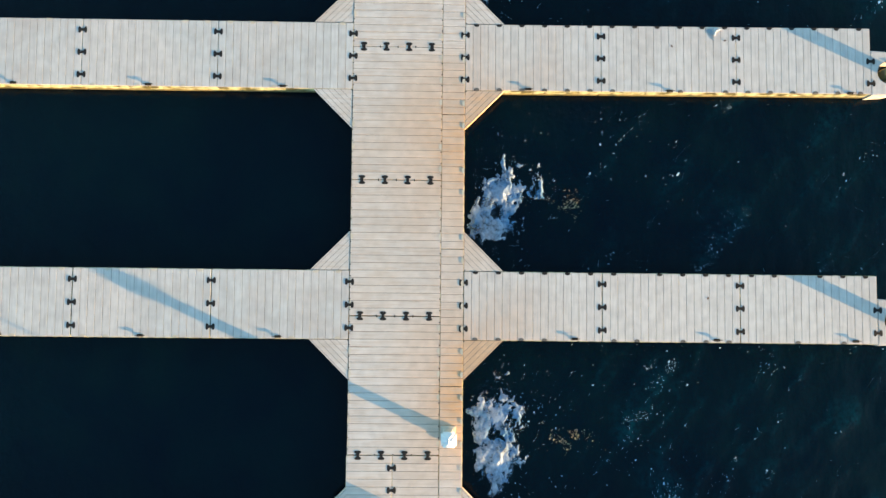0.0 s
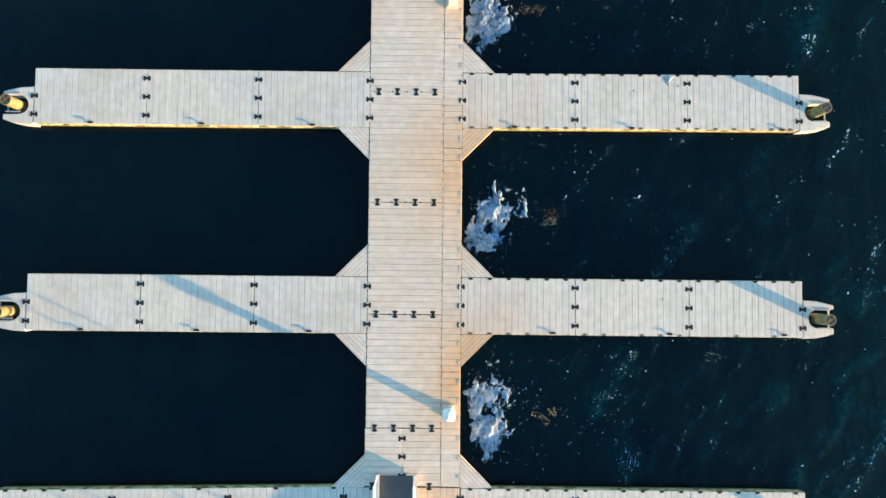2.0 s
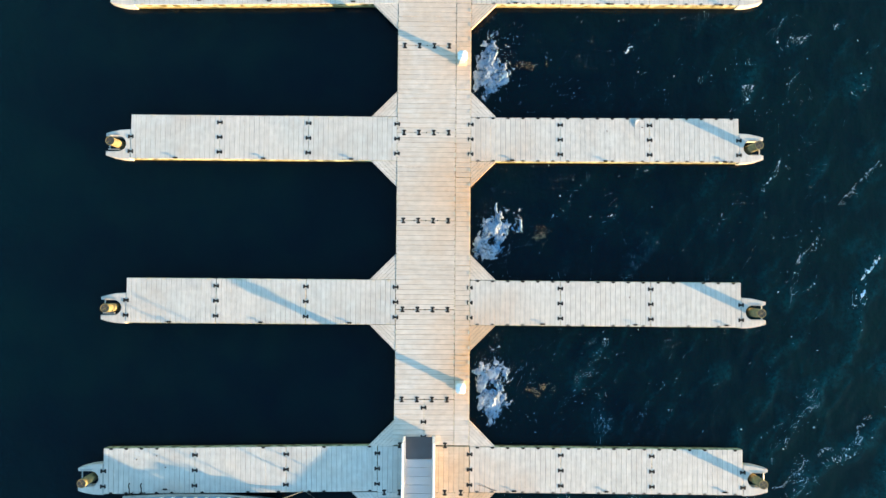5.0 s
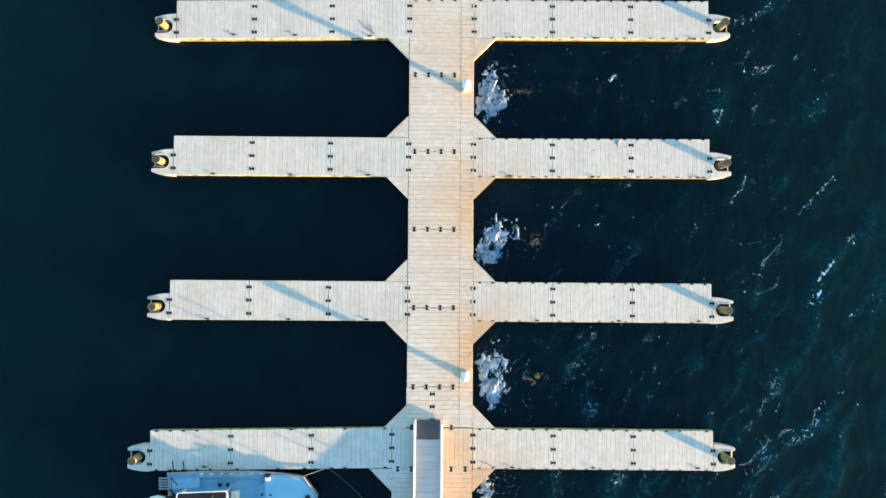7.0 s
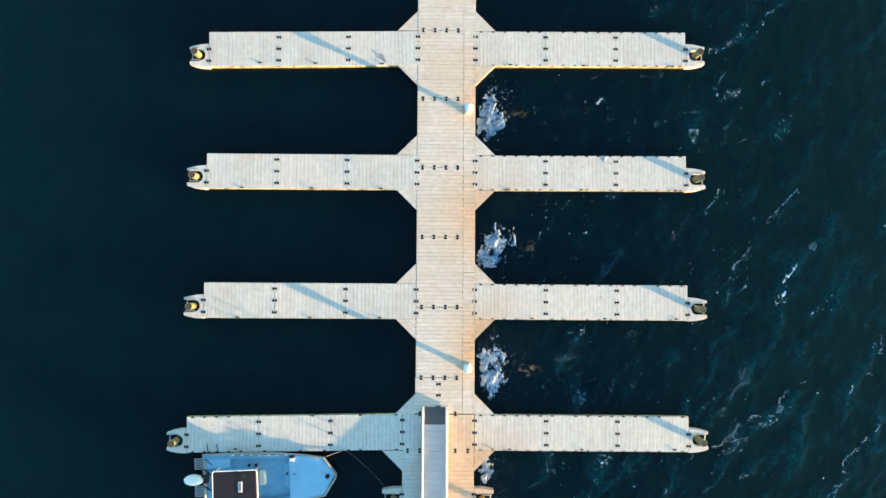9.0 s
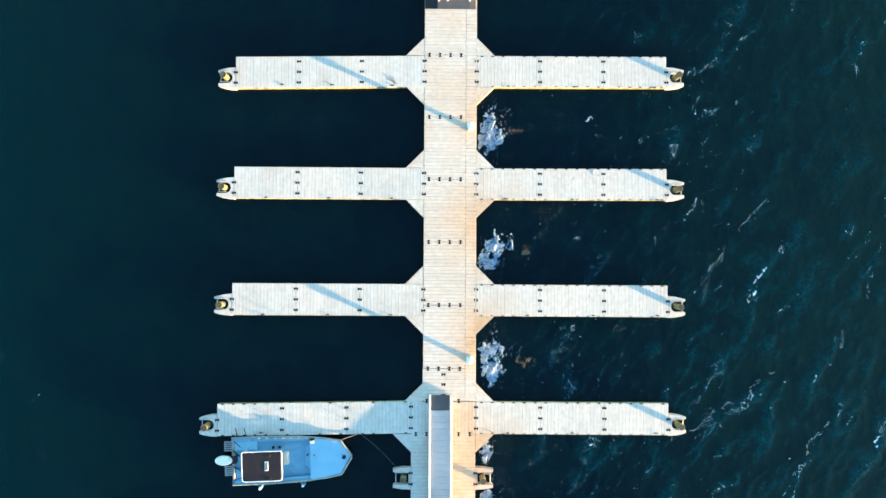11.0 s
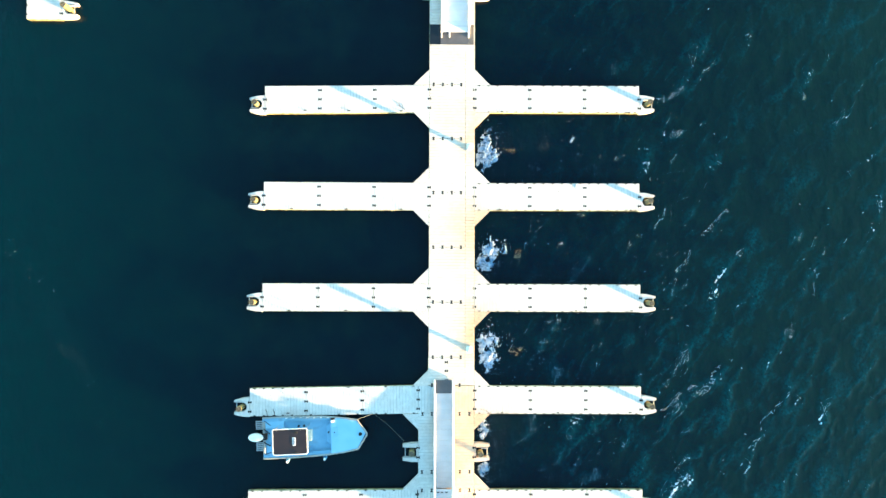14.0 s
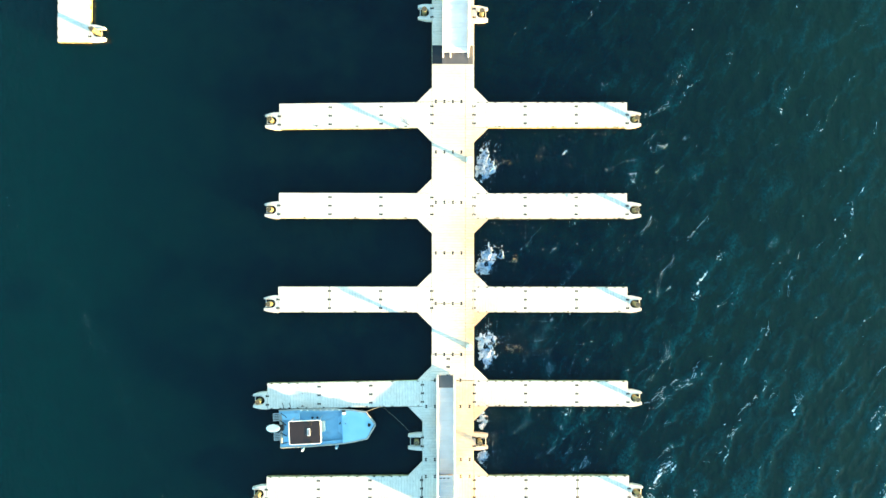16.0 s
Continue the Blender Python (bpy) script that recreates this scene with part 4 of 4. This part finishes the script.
    add_tube(bm, (1.3, 1.00, 0.92), (3.5, 0.92, 0.94), 0.012)
    rail = part("side_rail", bm, M_HULL, thing)
    for k in range(7):
        x = 1.3 + 0.365 * k
        part("rail_post", box(x - 0.055, x + 0.055, 0.985 - 0.013 * k, 1.015 - 0.013 * k, 0.78, 0.935, bevel=0.010), M_WHITE, rail)
    # outboard and swim platforms
    motor = part("outboard_motor", box(-0.45, -0.02, -0.12, 0.12, -0.5, 0.62, bevel=0.04), M_HULL, thing)
    bm = bmesh.new()
    bmesh.ops.create_uvsphere(bm, u_segments=20, v_segments=12, radius=1.0, matrix=pose(-0.36, 0.02, 0.86, 0, 6, -4) @ Matrix.Diagonal((0.40, 0.23, 0.25, 1)))
    part("cowling", bm, M_WHITE, motor, "glossy white engine cowling", smooth=True)
    part("engine_bracket", box(-0.10, 0.22, -0.16, 0.20, 0.55, 0.84, bevel=0.03), M_RUBBER, motor, "dark engine mount")
    part("cowling_collar", tube((-0.36, 0.02, 0.60), (-0.36, 0.02, 0.72), 0.22, 18), M_RUBBER, motor)
    for y0 in (-0.78, 0.38):
        bars = [part("swim_platform", box(-0.08, -0.04, y0, y0 + 0.46, 0.51, 0.538), M_STEEL, thing)]
        bars.append(part("bar", box(-0.40, -0.36, y0, y0 + 0.46, 0.51, 0.538), M_STEEL, bars[0]))
        slat = part("slat", box(-0.42, -0.02, 0, 0.06, 0.54, 0.57, bevel=0.004), M_STEEL, bars[0])
        slat.matrix_basis = pose(0, y0, 0)
        for k in range(1, 5):
            share("slat", slat.data, bars[0], pose(0, y0 + 0.10 * k, 0))
    # stern frame
    for y in (-0.95, 0.88):
        part("stern_stay", tube((0.1, y, 0.78), (0.5, y * 0.78, 1.15), 0.02), M_RUBBER, thing)
    part("steering_arm", tube((0.05, 0.45, 0.8), (0.42, 0.18, 0.92), 0.03), M_RUBBER, thing)
    part("steering_arm", tube((0.05, -0.28, 0.8), (0.42, -0.46, 0.92), 0.03), M_RUBBER, thing)
    tagged(thing, "blue aluminium work boat with dark hard top moored at the finger", "boat")


boat()


def fender(x, y, lean):
    thing = empty("boat_fender", pose(x, y, 0.0, lean, 0, 0))
    bm = bmesh.new()
    bmesh.ops.create_uvsphere(bm, u_segments=14, v_segments=10, radius=1.0, matrix=pose(0, 0, 0.18) @ Matrix.Diagonal((0.10, 0.10, 0.27, 1)))
    part("bumper", bm, M_FENDER, thing, smooth=True)
    part("eye", tube((0, 0, 0.38), (0, 0, 0.48), 0.06, 10), M_CAP, thing, "white fender end")
    tagged(thing, "blue inflatable fender with a white end hanging on the hull", "fender", "boat fenders")


fender(-9.70, -8.80, 14)
fender(-7.68, -8.66, 14)


def rope(name, pts, r, label):
    cu = bpy.data.curves.new(name, "CURVE")
    cu.dimensions, cu.bevel_depth, cu.bevel_resolution = "3D", r, 2
    sp = cu.splines.new("POLY")
    sp.points.add(len(pts) - 1)
    for p, c in zip(sp.points, pts):
        p.co = (*c, 1)
    cu.materials.append(M_ROPE)
    tagged(new(name, cu), label, "rope", "mooring ropes")


def sag(a, b, depth, n=12):
    return [tuple(Vector(a).lerp(Vector(b), k / n) - Vector((0, 0, depth * 4 * (k / n) * (1 - k / n)))) for k in range(n + 1)]


rope("mooring_rope", sag((-6.05, -6.66, 0.47), (-5.05, -6.31, 0.38), 0.02), 0.016, "pale rope from the boat bow to the finger edge")
rope("mooring_rope", sag((-5.02, -6.31, 0.38), (-3.25, -7.95, 0.37), 0.30), 0.005, "thin dark rope from the finger to the pile holder")


def dock_ladder():
    thing = empty("dock_ladder", pose(-10.58, -6.30, DECK))
    for x in (-0.2, 0.2):
        bm = bmesh.new()
        p = [(x - 0.12, 0.20, 0.0), (x - 0.06, 0.18, 0.20), (x, 0.10, 0.28), (x, -0.04, 0.27), (x, -0.10, 0.18), (x, -0.10, -0.6)]
        for a, b in zip(p, p[1:]):
            add_tube(bm, a, b, 0.02)
        part("side_rail", bm, M_RUBBER, thing)
    rung = part("rung", tube((-0.2, -0.10, -0.1), (0.2, -0.10, -0.1), 0.018), M_RUBBER, thing)
    share("rung", rung.data, thing, pose(0, 0, -0.3))
    tagged(thing, "dark metal boarding ladder with curved hand rails", "ladder")


dock_ladder()


# ---- litter on the decks ----
def rag(x, y):
    """A crumpled cloth with a white cord lying on the deck's edge."""
    rng = random.Random(3)
    thing = empty("cloth_rag", pose(x, y, DECK + 0.004))
    bm = bmesh.new()
    grid = []
    for i in range(7):
        u = i / 6
        wide = 0.14 * (1 - 0.75 * u)
        grid.append([bm.verts.new((0.10 * u + (v / 4 - 0.5) * wide, 0.10 - 0.26 * u, rng.uniform(0.0, 0.004))) for v in range(5)])
    for a, b in zip(grid, grid[1:]):
        for k in range(4):
            bm.faces.new((a[k], b[k], b[k + 1], a[k + 1]))
    bmesh.ops.solidify(bm, geom=bm.faces[:], thickness=0.004)
    part("cloth", bm, M_RAG, thing, "faded blue cloth")
    bm = bmesh.new()
    pts = [(0.26 + 0.13 * math.cos(a), -0.04 + 0.13 * math.sin(a), 0.009 + 0.003 * math.sin(2 * a)) for a in [radians(80 + 13 * k) for k in range(9)]]
    for a, b in zip(pts, pts[1:]):
        add_tube(bm, a, b, 0.010, 6)
    part("cord", bm, M_WHITE, thing, "white cord")
    tagged(thing, "small faded blue rag with a white cord on the deck edge", "rag")


rag(6.00, 6.22)


def leaf_mesh():
    bm = bmesh.new()
    mid = [bm.verts.new((0.036 * k - 0.036, 0, 0.003 + 0.002 * (k != 1))) for k in range(3)]
    side = [bm.verts.new((0.0, s * 0.022, 0.004)) for s in (-1, 1)]
    for v in side:
        bm.faces.new((mid[0], mid[1], v))
        bm.faces.new((mid[1], mid[2], v))
    bmesh.ops.recalc_face_normals(bm, faces=bm.faces)
    bmesh.ops.solidify(bm, geom=bm.faces[:], thickness=0.002)
    me = bpy.data.meshes.new("dead_leaf")
    bm.to_mesh(me)
    bm.free()
    me.materials.append(M_LEAF)
    return me


def stick(x, y, turn, length, fork, label):
    """A thin dead branch that lies on the deck with one end raised."""
    thing = empty("dead_branch", pose(x, y, DECK, 0, 0, turn))
    bm = bmesh.new()
    p = [(0, 0, 0.006), (0.3 * length, 0.03, 0.012), (0.6 * length, 0.0, 0.018), (length, 0.05, 0.010)]
    for k, (c, d) in enumerate(zip(p, p[1:])):
        add_tube(bm, c, d, 0.010 - 0.002 * k, 6)
    part("limb", bm, M_LEAF, thing)
    if fork:
        bm = bmesh.new()
        add_tube(bm, p[1], (0.62 * length, 0.18, 0.008), 0.006, 6)
        add_tube(bm, p[0], (0.5 * length, -0.14, 0.008), 0.006, 6)
        part("fork", bm, M_LEAF, thing)
    tagged(thing, label, "branch", "dead branches")


stick(-3.42, 10.42, 134, 0.80, True, "forked brown dead branch leaning on the finger edge")
stick(1.40, -6.28, 158, 0.62, False, "thin brown stick lying by the corner piece")
LEAF = leaf_mesh()
for x, y, turn in ((5.91, 0.235, 70), (5.15, 5.92, 110), (6.36, 6.06, 10), (-10.67, -5.30, 60), (-9.70, -5.56, 140), (-10.0, -5.18, 100)):
    ob = new("dead_leaf", LEAF)
    ob.matrix_basis = pose(x, y, DECK + 0.002, 0, 0, turn)
    tagged(ob, "small curled reddish-brown dead leaf on the deck", "leaf", "fallen leaves")

# ---- foam ----
def foam_patch(cx, cy, sx, sy, seed, lean=0.0, cell=0.016):
    """Aerated water: a ragged milky sheet, smooth at its southern foot, torn into froth ridges further up."""
    xs, ys = np.arange(-2.2 * sx, 2.2 * sx, cell), np.arange(-2.0 * sy, 2.0 * sy, cell)
    gx, gy = np.meshgrid(xs, ys)
    wx = gx + 0.34 * (rough_field(gx * 2.2, gy * 2.2, seed + 30, 4) - 0.5)
    wy = gy + 0.34 * (rough_field(gx * 2.2, gy * 2.2, seed + 40, 4) - 0.5)
    v = wy / sy
    u = (wx / sx - lean * v) / (1 - 0.30 * np.clip(v, 0, 1))
    body = 1.0 - (u * u + v * v)
    torn = rough_field(wx * 3.2, wy * 2.2, seed + 50, 6) - 0.5
    loose = np.clip(0.55 + 0.5 * np.clip(v + 0.15, -1, 1) + 0.30 * np.clip(u, 0, 1), 0, 1.2)
    holes = np.abs(2 * rough_field(wx * 5.5, wy * 4.0, seed + 70, 4) - 1)
    tatter = rough_field(wx * 10, wy * 7.5, seed + 80, 4) - 0.5
    dens = body + torn * (1.2 + 2.2 * loose) + tatter * (0.5 + 2.4 * loose) - 0.20 * loose - 0.02 - 0.5 * loose * np.clip(0.22 - holes, 0, 1) * 4
    froth = 1 - np.abs(2 * rough_field(wx * 2.6 + 3, wy * 1.7, seed + 60, 5) - 1) * 3.2
    froth = np.clip(froth, 0, 1) * np.clip(0.25 + 0.9 * loose + 1.6 * torn, 0.1, 1)
    z = 0.03 + 0.028 * np.clip(dens * 1.4, 0, 1) + 0.04 * froth ** 1.5 * np.clip(dens * 2.5, 0, 1)
    px, py = np.maximum(cx + gx, 0.56), cy + gy
    keep = (dens[:-1, :-1] > 0.02) & (px[:-1, 1:] > 0.57)
    idx = np.arange(gx.size).reshape(gx.shape)
    quads = np.stack([idx[:-1, :-1], idx[:-1, 1:], idx[1:, 1:], idx[1:, :-1]], -1)[keep]
    used, faces = np.unique(quads, return_inverse=True)
    verts = np.stack([px, py, z], -1).reshape(-1, 3)[used]
    me = bpy.data.meshes.new("foam")
    me.from_pydata(verts.tolist(), [], faces.reshape(-1, 4).tolist())
    me.polygons.foreach_set("use_smooth", np.ones(len(faces.reshape(-1, 4)), bool))
    me.materials.append(M_CHURN)
    tagged(new("foam", me), "milky blue and white foam churning on the water beside the walkway", "foam", kind="stuff")


foam_patch(1.42, 2.40, 0.74, 1.02, 5, lean=0.60)
foam_patch(1.18, -2.95, 0.62, 1.25, 9, lean=0.05)
foam_patch(1.20, 8.25, 0.64, 1.20, 13, lean=0.25)
foam_patch(1.00, -7.30, 0.36, 0.55, 4)
foam_patch(1.02, -9.45, 0.26, 0.42, 7)


FOAM_RNG = np.random.RandomState(21)


def flecks(name, spots, label, size=(0.005, 0.012), mat=None, steep=1.0):
    """Small ragged scraps on the water, most of them specks and a few larger, one mesh."""
    r = FOAM_RNG
    n = len(spots)
    x, y = np.asarray(spots, float).T
    z = wave_height(x, y) + 0.012
    k = 6
    turn = np.radians(r.normal(54, 24, n))
    size = r.uniform(*size, n) * r.choice((0.4, 0.5, 0.6, 0.7, 0.8, 1.0, 1.4, 2.3), n)
    flat = r.uniform(0.18, 0.6, n)
    ang = 2 * np.pi * (np.arange(k) + r.uniform(-0.3, 0.3, (n, k))) / k
    q = size[:, None] * r.uniform(0.25, 2.2, (n, k))
    dx, dy = q * np.cos(ang), q * np.sin(ang) * flat[:, None]
    c, s = np.cos(turn)[:, None], np.sin(turn)[:, None]
    ring = np.stack([x[:, None] + dx * c - dy * s, y[:, None] + dx * s + dy * c, np.repeat(z[:, None], k, 1)], -1)
    top = np.stack([x, y, z + steep * size * r.choice((0.1, 0.2, 0.5, 0.9), n)], -1)[:, None]
    verts = np.concatenate([top, ring], 1).reshape(-1, 3)
    base = (k + 1) * np.arange(n)[:, None]
    j = np.arange(k)[None]
    faces = np.stack([base + 0 * j, base + 1 + j, base + 1 + (j + 1) % k], -1).reshape(-1, 3)
    me = bpy.data.meshes.new(name)
    me.from_pydata(verts.tolist(), [], faces.tolist())
    me.materials.append(mat or M_FOAM_GLINT)
    tagged(new(name, me), label, "foam", kind="stuff")


def clear_of_docks(p):
    """Keeps what floats on open water east of the walkway."""
    x, y = p.T
    under = np.zeros(len(p), bool)
    for f in FINGERS.values():
        under |= (x < 10.8) & (np.abs(y - f) < 0.82)
    return p[(x > 0.6) & ~under]


def crest_spots():
    """Specks along the breaking parts of the crests, thicker far out."""
    r = FOAM_RNG
    p = np.stack([r.uniform(2, 36, 700000), r.uniform(-21, 25, 700000)], -1)
    x, y = p.T
    line = crest_lines(x, y)
    patch = rough_field(x / 1.5, y / 1.5, 70, 5)
    knot = rough_field(x * 1.6, y * 1.6, 75, 4)
    far = 0.4 + 0.6 * np.clip((x - 4) / 6, 0, 1)
    odds = np.clip((line - 0.43) / 0.30, 0, 1) ** 1.3 * np.clip((patch - 0.47) / 0.12, 0, 1) * (0.12 + 0.88 * np.clip((knot - 0.45) / 0.16, 0, 1)) * far + 0.0015 * np.clip((patch - 0.45) / 0.2, 0, 1)
    return clear_of_docks(p[r.rand(len(p)) < odds * 0.72 * np.clip(1.0 - (y - 6) / 16, 0.45, 1)])


def breaker(x0, y0, x1, y1, n, seed):
    """A long breaking crest: knots of froth strung along a wandering line."""
    r = FOAM_RNG
    t = r.rand(n)
    keep = rough_field(t * 9, 0 * t, seed, 3) > 0.46
    t = t[keep]
    dx, dy = x1 - x0, y1 - y0
    off = 1.1 * (rough_field(t * 6, 0 * t + 2, seed + 1, 4) - 0.5) + r.gamma(1.2, 0.05, len(t))
    far = math.hypot(dx, dy)
    return np.stack([x0 + dx * t + off * dy / far, y0 + dy * t - off * dx / far], -1)


def froth_knots(count):
    """Tight knots of froth on the highest parts of the crests."""
    r = FOAM_RNG
    p = clear_of_docks(np.stack([r.uniform(5, 27, 9000), r.uniform(-20, 9, 9000)], -1))
    line = crest_lines(p[:, 0], p[:, 1])
    seeds = p[np.argsort(line)[::-1][:count * 4]][::4]
    along, across = radians(54), radians(144)
    out = []
    for x, y in seeds:
        n = r.choice((14, 22, 36, 70))
        a, b = r.normal(0, 0.0022 * n + 0.05, n), r.gamma(1.2, 0.03, n)
        out.append(np.stack([x + a * math.cos(along) + b * math.cos(across), y + a * math.sin(along) + b * math.sin(across)], -1))
    return clear_of_docks(np.concatenate(out))


def bay_spots():
    """Specks in the bays, thickest off the churned patches and by the edges of the fingers."""
    r = FOAM_RNG
    p = np.stack([r.uniform(0.7, 12.5, 400000), r.uniform(-12, 12, 400000)], -1)
    x, y = p.T
    knot = rough_field(x * 1.1, y * 1.1, 80, 5)
    fine = rough_field(x * 9, y * 9, 84, 3)
    odds = 0.06 * np.clip((knot - 0.56) / 0.2, 0, 1) * np.clip((fine - 0.3) / 0.3, 0, 1) + 0.0007
    for cx, cy in ((1.3, 2.5), (1.2, -2.9), (1.2, 8.3), (1.0, -7.4), (1.0, -9.4)):
        d = np.hypot(x - cx, (y - cy) * 0.8)
        odds = odds + 0.42 * np.clip((fine - 0.42) / 0.2, 0, 1) * np.exp(-(d / 0.95) ** 2)
        # a trail drifts out to the east
        odds = odds + 0.10 * np.clip((fine - 0.40) / 0.25, 0, 1) * np.exp(-((y - cy - 0.15 * np.sin(3 * x)) / (0.16 + 0.06 * (x - cx))) ** 2) * np.exp(-np.clip(x - cx, 0, 20) / 1.3)
    line, patch = crest_lines(x, y), rough_field(x / 1.2, y / 1.2, 95, 4)
    odds = odds + 0.75 * np.clip((line - 0.26) / 0.35, 0, 1) * np.clip((patch - 0.43) / 0.14, 0, 1) * np.clip((fine - 0.42) / 0.15, 0, 1) * np.clip((x - 2.5) / 3, 0, 1) * np.where(y < 1, 1.0, 0.35)
    for f in FINGERS.values():
        odds = odds + 0.05 * np.clip((fine - 0.50) / 0.2, 0, 1) * np.exp(-((y - f + 0.9) / 0.16) ** 2)
    return clear_of_docks(p[r.rand(len(p)) < odds])


# besides foam, these flecks and specks stand in for sun glints
flecks("wave_foam", crest_spots(), "bright foam flecks and sun glint stand-ins on the wind-blown wave crests", (0.006, 0.014))
for seed, ends in enumerate(((11.0, 0.4, 15.6, 6.2), (10.9, -6.3, 15.0, -3.4), (14.6, -9.8, 17.6, -5.6), (17.5, -3.0, 20.0, 1.4))):
    flecks("wave_foam", breaker(*ends, 650, 100 + 7 * seed), "long broken crest of bright froth off the fingers", (0.0035, 0.009))
flecks("wave_foam", froth_knots(30), "small bright knots of froth where wave crests tumble", (0.008, 0.022), steep=2.2)
flecks("foam_specks", bay_spots(), "small bright specks, foam drifting off the churned water and sun glint stand-ins", (0.0022, 0.0066))


def weed_raft(x, y, spread, n):
    """A loose raft of floating weed scraps."""
    p = FOAM_RNG.normal(0, 1, (n, 2)) * np.array(spread) + np.array((x, y))
    p = p[rough_field(p[:, 0] * 5, p[:, 1] * 5, 90, 3) > 0.45]
    flecks("floating_weed", p, "scraps of pale brown weed and froth floating in the bay", (0.004, 0.009), M_WEED)


weed_raft(2.95, 2.30, (0.16, 0.14), 340)
weed_raft(2.95, -2.95, (0.22, 0.12), 420)
# here the pale scraps stand in for a trail of white-gold sparkles
weed_raft(2.60, 8.28, (0.35, 0.07), 180)

drift = FOAM_RNG.rand(420)
flecks("drift_foam", np.stack([-29 + 13.5 * drift + 1.2 * np.sin(5 * drift) + FOAM_RNG.normal(0, 0.3, 420), 7 - 20 * drift + FOAM_RNG.normal(0, 0.45, 420)], -1), "thin line of drifting foam specks on calm water", (0.003, 0.007))
